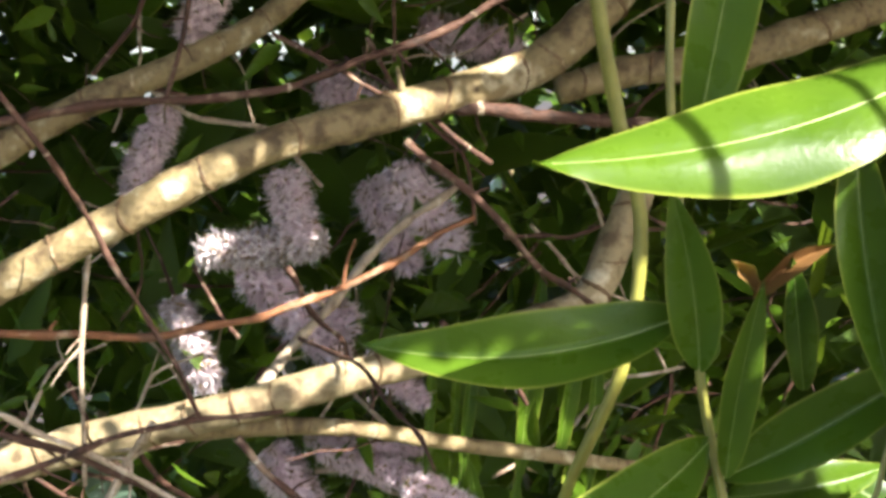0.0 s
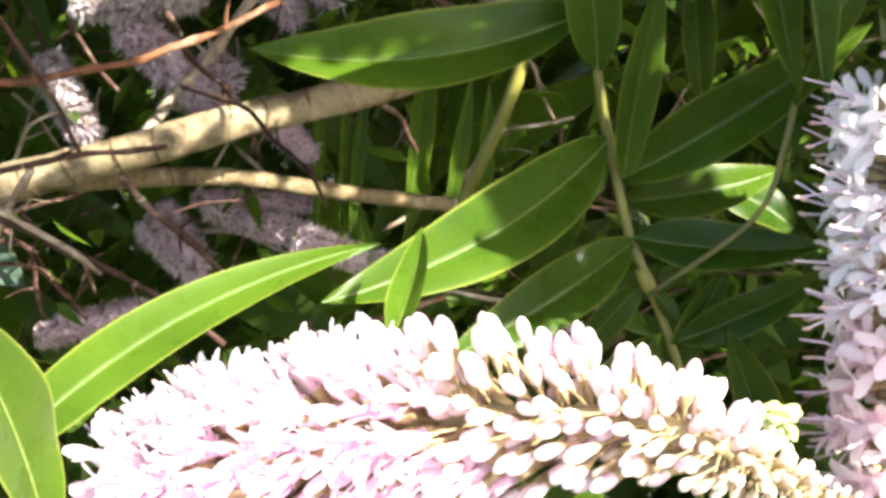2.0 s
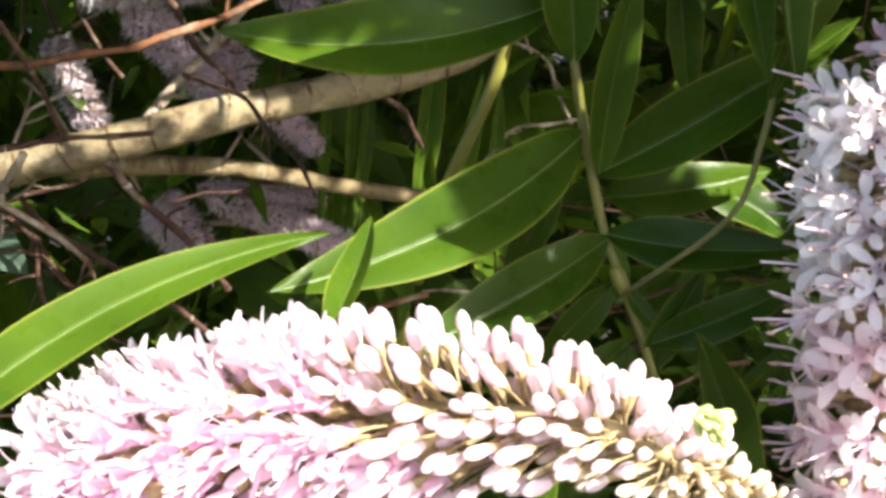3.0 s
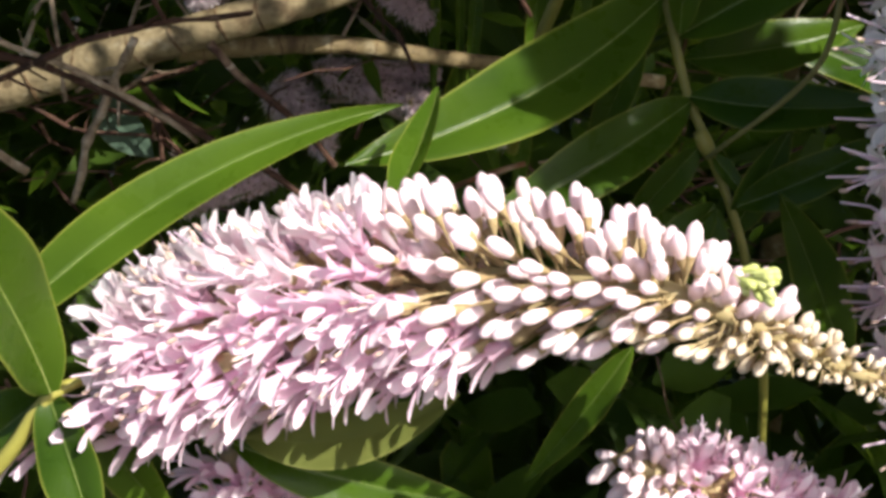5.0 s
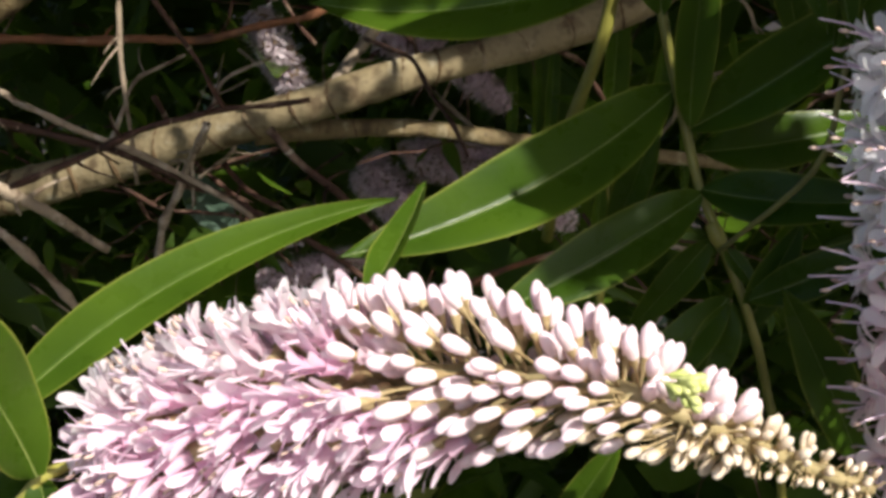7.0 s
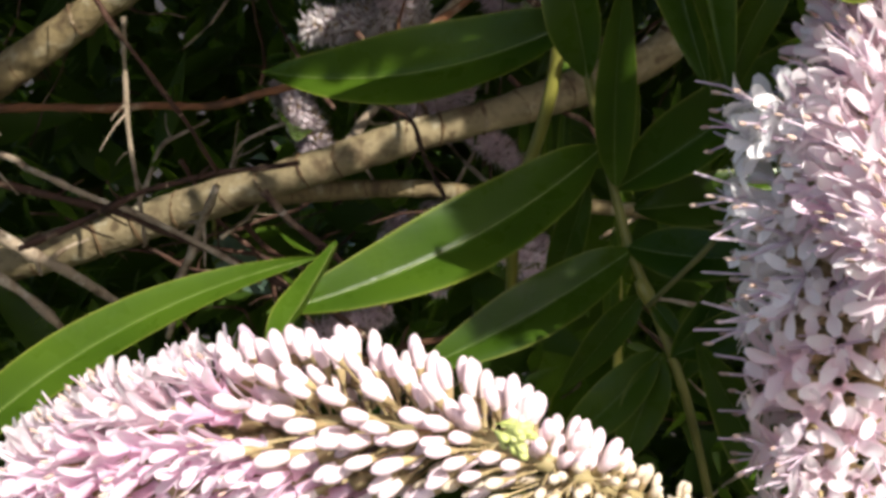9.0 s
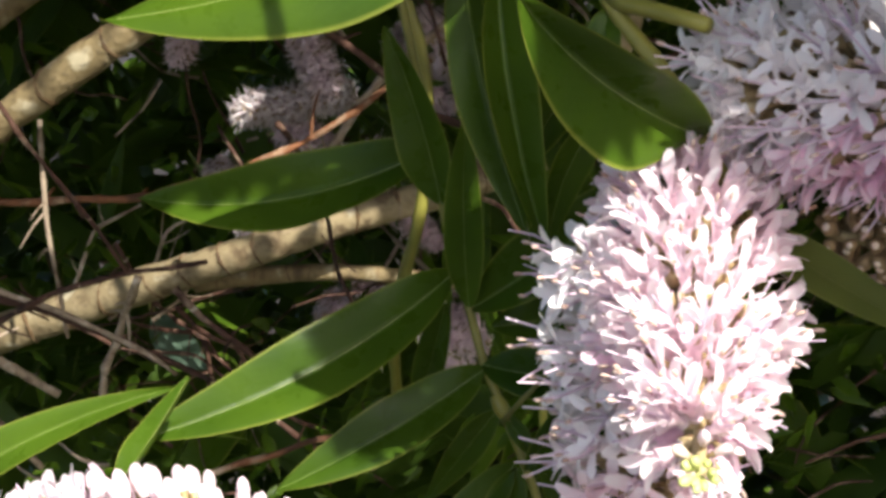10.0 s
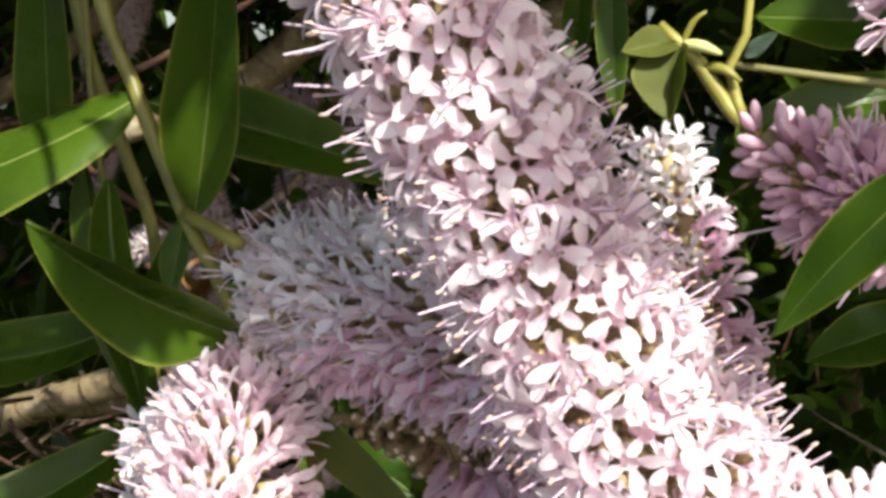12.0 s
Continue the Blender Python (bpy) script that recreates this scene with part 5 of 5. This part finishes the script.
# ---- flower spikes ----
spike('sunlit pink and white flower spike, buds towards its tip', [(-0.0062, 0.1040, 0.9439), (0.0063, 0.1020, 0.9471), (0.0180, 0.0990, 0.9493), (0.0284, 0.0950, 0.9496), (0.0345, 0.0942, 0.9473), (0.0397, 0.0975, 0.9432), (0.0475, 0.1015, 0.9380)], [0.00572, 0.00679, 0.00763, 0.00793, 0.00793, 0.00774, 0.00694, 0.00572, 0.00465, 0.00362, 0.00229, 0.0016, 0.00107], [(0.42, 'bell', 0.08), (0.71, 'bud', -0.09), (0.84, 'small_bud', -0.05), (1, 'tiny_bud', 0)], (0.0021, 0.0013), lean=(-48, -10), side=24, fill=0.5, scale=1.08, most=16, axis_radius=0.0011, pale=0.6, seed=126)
spike('greyish white flower spike hanging in shade', [(0.0535, 0.1080, 0.9680), (0.0543, 0.1076, 0.9590), (0.0547, 0.1062, 0.9461), (0.0546, 0.1053, 0.9327)], [0.00680, 0.00773, 0.00824, 0.00808, 0.00638], [(0.45, 'white', 0), (1, 'blush_open', 0)], (0.0029, 0.0029), lean=(-15, 15), scale=1.1, most=14, stamens=0.55, seed=127)
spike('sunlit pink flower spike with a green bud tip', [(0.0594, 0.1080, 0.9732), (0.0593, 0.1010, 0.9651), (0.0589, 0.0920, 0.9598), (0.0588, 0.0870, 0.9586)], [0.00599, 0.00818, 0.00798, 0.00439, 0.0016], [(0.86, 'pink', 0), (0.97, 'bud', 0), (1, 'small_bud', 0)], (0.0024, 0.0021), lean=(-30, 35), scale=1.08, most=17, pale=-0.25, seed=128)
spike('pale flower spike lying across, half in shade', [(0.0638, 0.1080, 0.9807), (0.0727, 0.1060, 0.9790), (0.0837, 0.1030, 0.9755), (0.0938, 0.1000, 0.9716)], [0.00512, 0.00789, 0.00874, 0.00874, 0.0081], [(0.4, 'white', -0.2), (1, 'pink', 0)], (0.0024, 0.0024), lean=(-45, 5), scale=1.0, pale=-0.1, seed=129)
spike('large pink flower spike in full bloom', [(0.0822, 0.0840, 1.0105), (0.0840, 0.0840, 1.0024), (0.0864, 0.0840, 0.9963), (0.0887, 0.0840, 0.9902), (0.0917, 0.0840, 0.9814), (0.0954, 0.0840, 0.9728), (0.1004, 0.0840, 0.9633)], [0.00765, 0.00791, 0.00802, 0.00802, 0.00802, 0.00858, 0.00896], [(1, 'blush_open', 0)], (0.0025, 0.0025), lean=(-20, 20), scale=0.95, most=21, stamens=0.55, axis_radius=0.002, seed=130)
spike('flower spike of brown seed buds above pink flowers', [(0.0921, 0.1120, 0.9585), (0.0837, 0.1110, 0.9618), (0.0771, 0.1090, 0.9661), (0.0700, 0.1080, 0.9685)], [0.0067, 0.0067, 0.0058, 0.00379, 0.00179], [(0.6, 'pink', 0.15), (1, 'seed_bud', 0)], (0.0024, 0.0016), seed=131)
spike('deep pink flower spike still in bud', [(0.1048, 0.0980, 0.9906), (0.1081, 0.0970, 0.9878), (0.1117, 0.0960, 0.9854), (0.1167, 0.0950, 0.9829)], [0.00253, 0.00442, 0.00568, 0.00568], [(0.35, 'deep_bud', 0), (0.8, 'deep', 0), (1, 'deep_bud', 0)], (0.0024, 0.0024), lean=(-40, -10), seed=132)
spike('pink flower spike standing in shade', [(0.0966, 0.1120, 0.9894), (0.0982, 0.1120, 0.9818), (0.0994, 0.1110, 0.9733), (0.0996, 0.1100, 0.9639)], [0.00183, 0.00298, 0.00457, 0.00505], [(0.3, 'white', 0), (1, 'pink', 0)], (0.0027, 0.0025), most=8, scale=0.8, seed=133)
spike('pink flower spike low down in shade', [(0.0305, 0.1120, 0.9272), (0.0360, 0.1130, 0.9240), (0.0480, 0.1150, 0.9165)], [0.0035, 0.0054, 0.0056], [(0.15, 'bud', 0), (1, 'pink', 0)], (0.0026, 0.0026), seed=134)
spike('small pink flower spike under the leaves', [(-0.0023, 0.1120, 0.9312), (-0.0015, 0.1120, 0.9265), (-0.0011, 0.1130, 0.9177)], [0.00263, 0.00351, 0.00395], [(1, 'pink', 0)], (0.0026, 0.0026), seed=135)
spike('flower spike of pale buds', [(0.1047, 0.0860, 0.9669), (0.1104, 0.0860, 0.9657), (0.1171, 0.0870, 0.9639)], [0.00229, 0.00324, 0.00343], [(1, 'bud', 0)], (0.002, 0.002), seed=136)

def green_tip(label, at, along, size, count, seed):
    """A tight cluster of small yellow-green buds."""
    rnd = random.Random(seed)
    owner = thing("bud_cluster", label, "flower bud", "flower buds", at)
    along = Vector(along).normalized()
    side = along.orthogonal().normalized()
    for k in range(count):
        q = 2.4 * k
        out = side * math.cos(q) + along.cross(side) * math.sin(q)
        z = (along + out * rnd.uniform(0.2, 0.8)).normalized()
        m = z.to_track_quat("Z", "Y").to_matrix().to_4x4() @ Matrix.Scale(size * rnd.uniform(0.8, 1.2), 4)
        m.translation = along * rnd.uniform(-1, 1) * 0.0011 * size + out * 0.0006 * size
        ob = new("bud", TIP_BUD)
        ob.parent, ob.matrix_basis = owner, m
    return owner


TIP_BUD = as_mesh("bud", swell(0.0017, 0.0009, 0.1, 7, 0.0006), [GREEN_BUD, GREEN_BUD])
green_tip("yellow-green cluster of young buds on the spike", (0.0329, 0.0825, 0.9544), (0.0017, -0.0005, -0.0006), 0.66, 22, 3)
green_tip("yellow-green young buds at the spike tip", (0.0588, 0.0855, 0.9593), (0.0000, -0.0025, 0.0006), 0.8, 9, 4)

# ---- the shoot at the far end ----
spike('pink flower spike at the shrub edge', [(0.1178, 0.1080, 1.0024), (0.1170, 0.1080, 0.9991), (0.1163, 0.1080, 0.9966)], [0.00197, 0.00262, 0.00153], [(1, 'pink', 0)], (0.0026, 0.0026), seed=141)
end_shoot = shoot('pale green arching shoot tip above the deep pink spike', [(0.1048, 0.0990, 1.0060), (0.1047, 0.0990, 1.0008), (0.1042, 0.0990, 0.9980), (0.1028, 0.0990, 0.9959), (0.1030, 0.0990, 0.9940), (0.1040, 0.0980, 0.9909)], [0.00026, 0.00030, 0.00034, 0.0004, 0.00042], seed=142)
end_stem = shoot('stout yellow-green shoot end with folded leaves', [(0.1038, 0.0985, 0.9912), (0.1024, 0.0990, 0.9932), (0.1008, 0.0990, 0.9962), (0.0994, 0.0988, 0.9980), (0.0982, 0.0985, 0.9995)], [0.0005, 0.00062, 0.0006, 0.00052, 0.0003], seed=143)
for k, (way, fat) in enumerate(((((0.0996, 0.0988, 0.9978), (0.1010, 0.0980, 0.9976), (0.1024, 0.0976, 0.9969)), 0.00046), (((0.1010, 0.0990, 0.9960), (0.1024, 0.0982, 0.9958), (0.1036, 0.0980, 0.9948)), 0.0004), (((0.0996, 0.0988, 0.9978), (0.1006, 0.0984, 0.9994), (0.1016, 0.0982, 1.0000)), 0.00026))):
    part("leaf_bud", tube(way, [fat * 0.8, fat, fat * 0.9, fat * 0.3], 8, 0.0006, seed=k, origin=end_stem.location), GREEN_BUD if k == 0 else STEM, end_stem, "pale folded young leaf")
shoot('thin green flower stalk', [(0.1030, 0.1000, 0.9960), (0.1072, 0.1000, 0.9950), (0.1164, 0.1000, 0.9928)], [0.00028, 0.0003, 0.00034], mat=DARK_STEM, seed=144)
leaf(end_stem, (0.0994, 0.0988, 0.9982), (0.0954, 0.0965, 0.9978), 0.0026, face=(-0.2, -1, 0.4), fold=0.25, mat=UNDERSIDE)
leaf(end_stem, (0.0996, 0.0985, 0.9980), (0.0984, 0.0968, 0.9924), 0.0044, face=(-0.5, -1, 0.1), fold=0.45, sag=-0.0004, mat=UNDERSIDE)
leaf(end_stem, (0.1034, 0.0985, 0.9918), (0.1036, 0.0972, 0.9880), 0.0014, face=(0, -1, 0.3))
leaf(end_stem, (0.1040, 0.0995, 0.9965), (0.1064, 0.0985, 0.9980), 0.0012, face=(0, -1, 0.3), mat=GREY_LEAF)
leaf(end_shoot, (0.1144, 0.0720, 0.9909), (0.1045, 0.0760, 0.9810), 0.00393, sag=-0.00038, face=(0.28, -1, 0.5), fold=0.12)
leaf(end_shoot, (0.0930, 0.1200, 1.0048), (0.0925, 0.1180, 0.9912), 0.00294, face=(0, -1, 0.55))
leaf(end_shoot, (0.0901, 0.1250, 1.0052), (0.0886, 0.1200, 0.9944), 0.00277, face=(0, -1, 0.55))
leaf(end_shoot, (0.1201, 0.1500, 0.9656), (0.1070, 0.1500, 0.9615), 0.00666, face=(0, -1, 0.55))
leaf(end_shoot, (0.1199, 0.1300, 0.9968), (0.1046, 0.1300, 0.9990), 0.00719, face=(0, -1, 0.55))
leaf(end_shoot, (0.1200, 0.1350, 0.9904), (0.1022, 0.1300, 0.9888), 0.00634, face=(0, -1, 0.55))
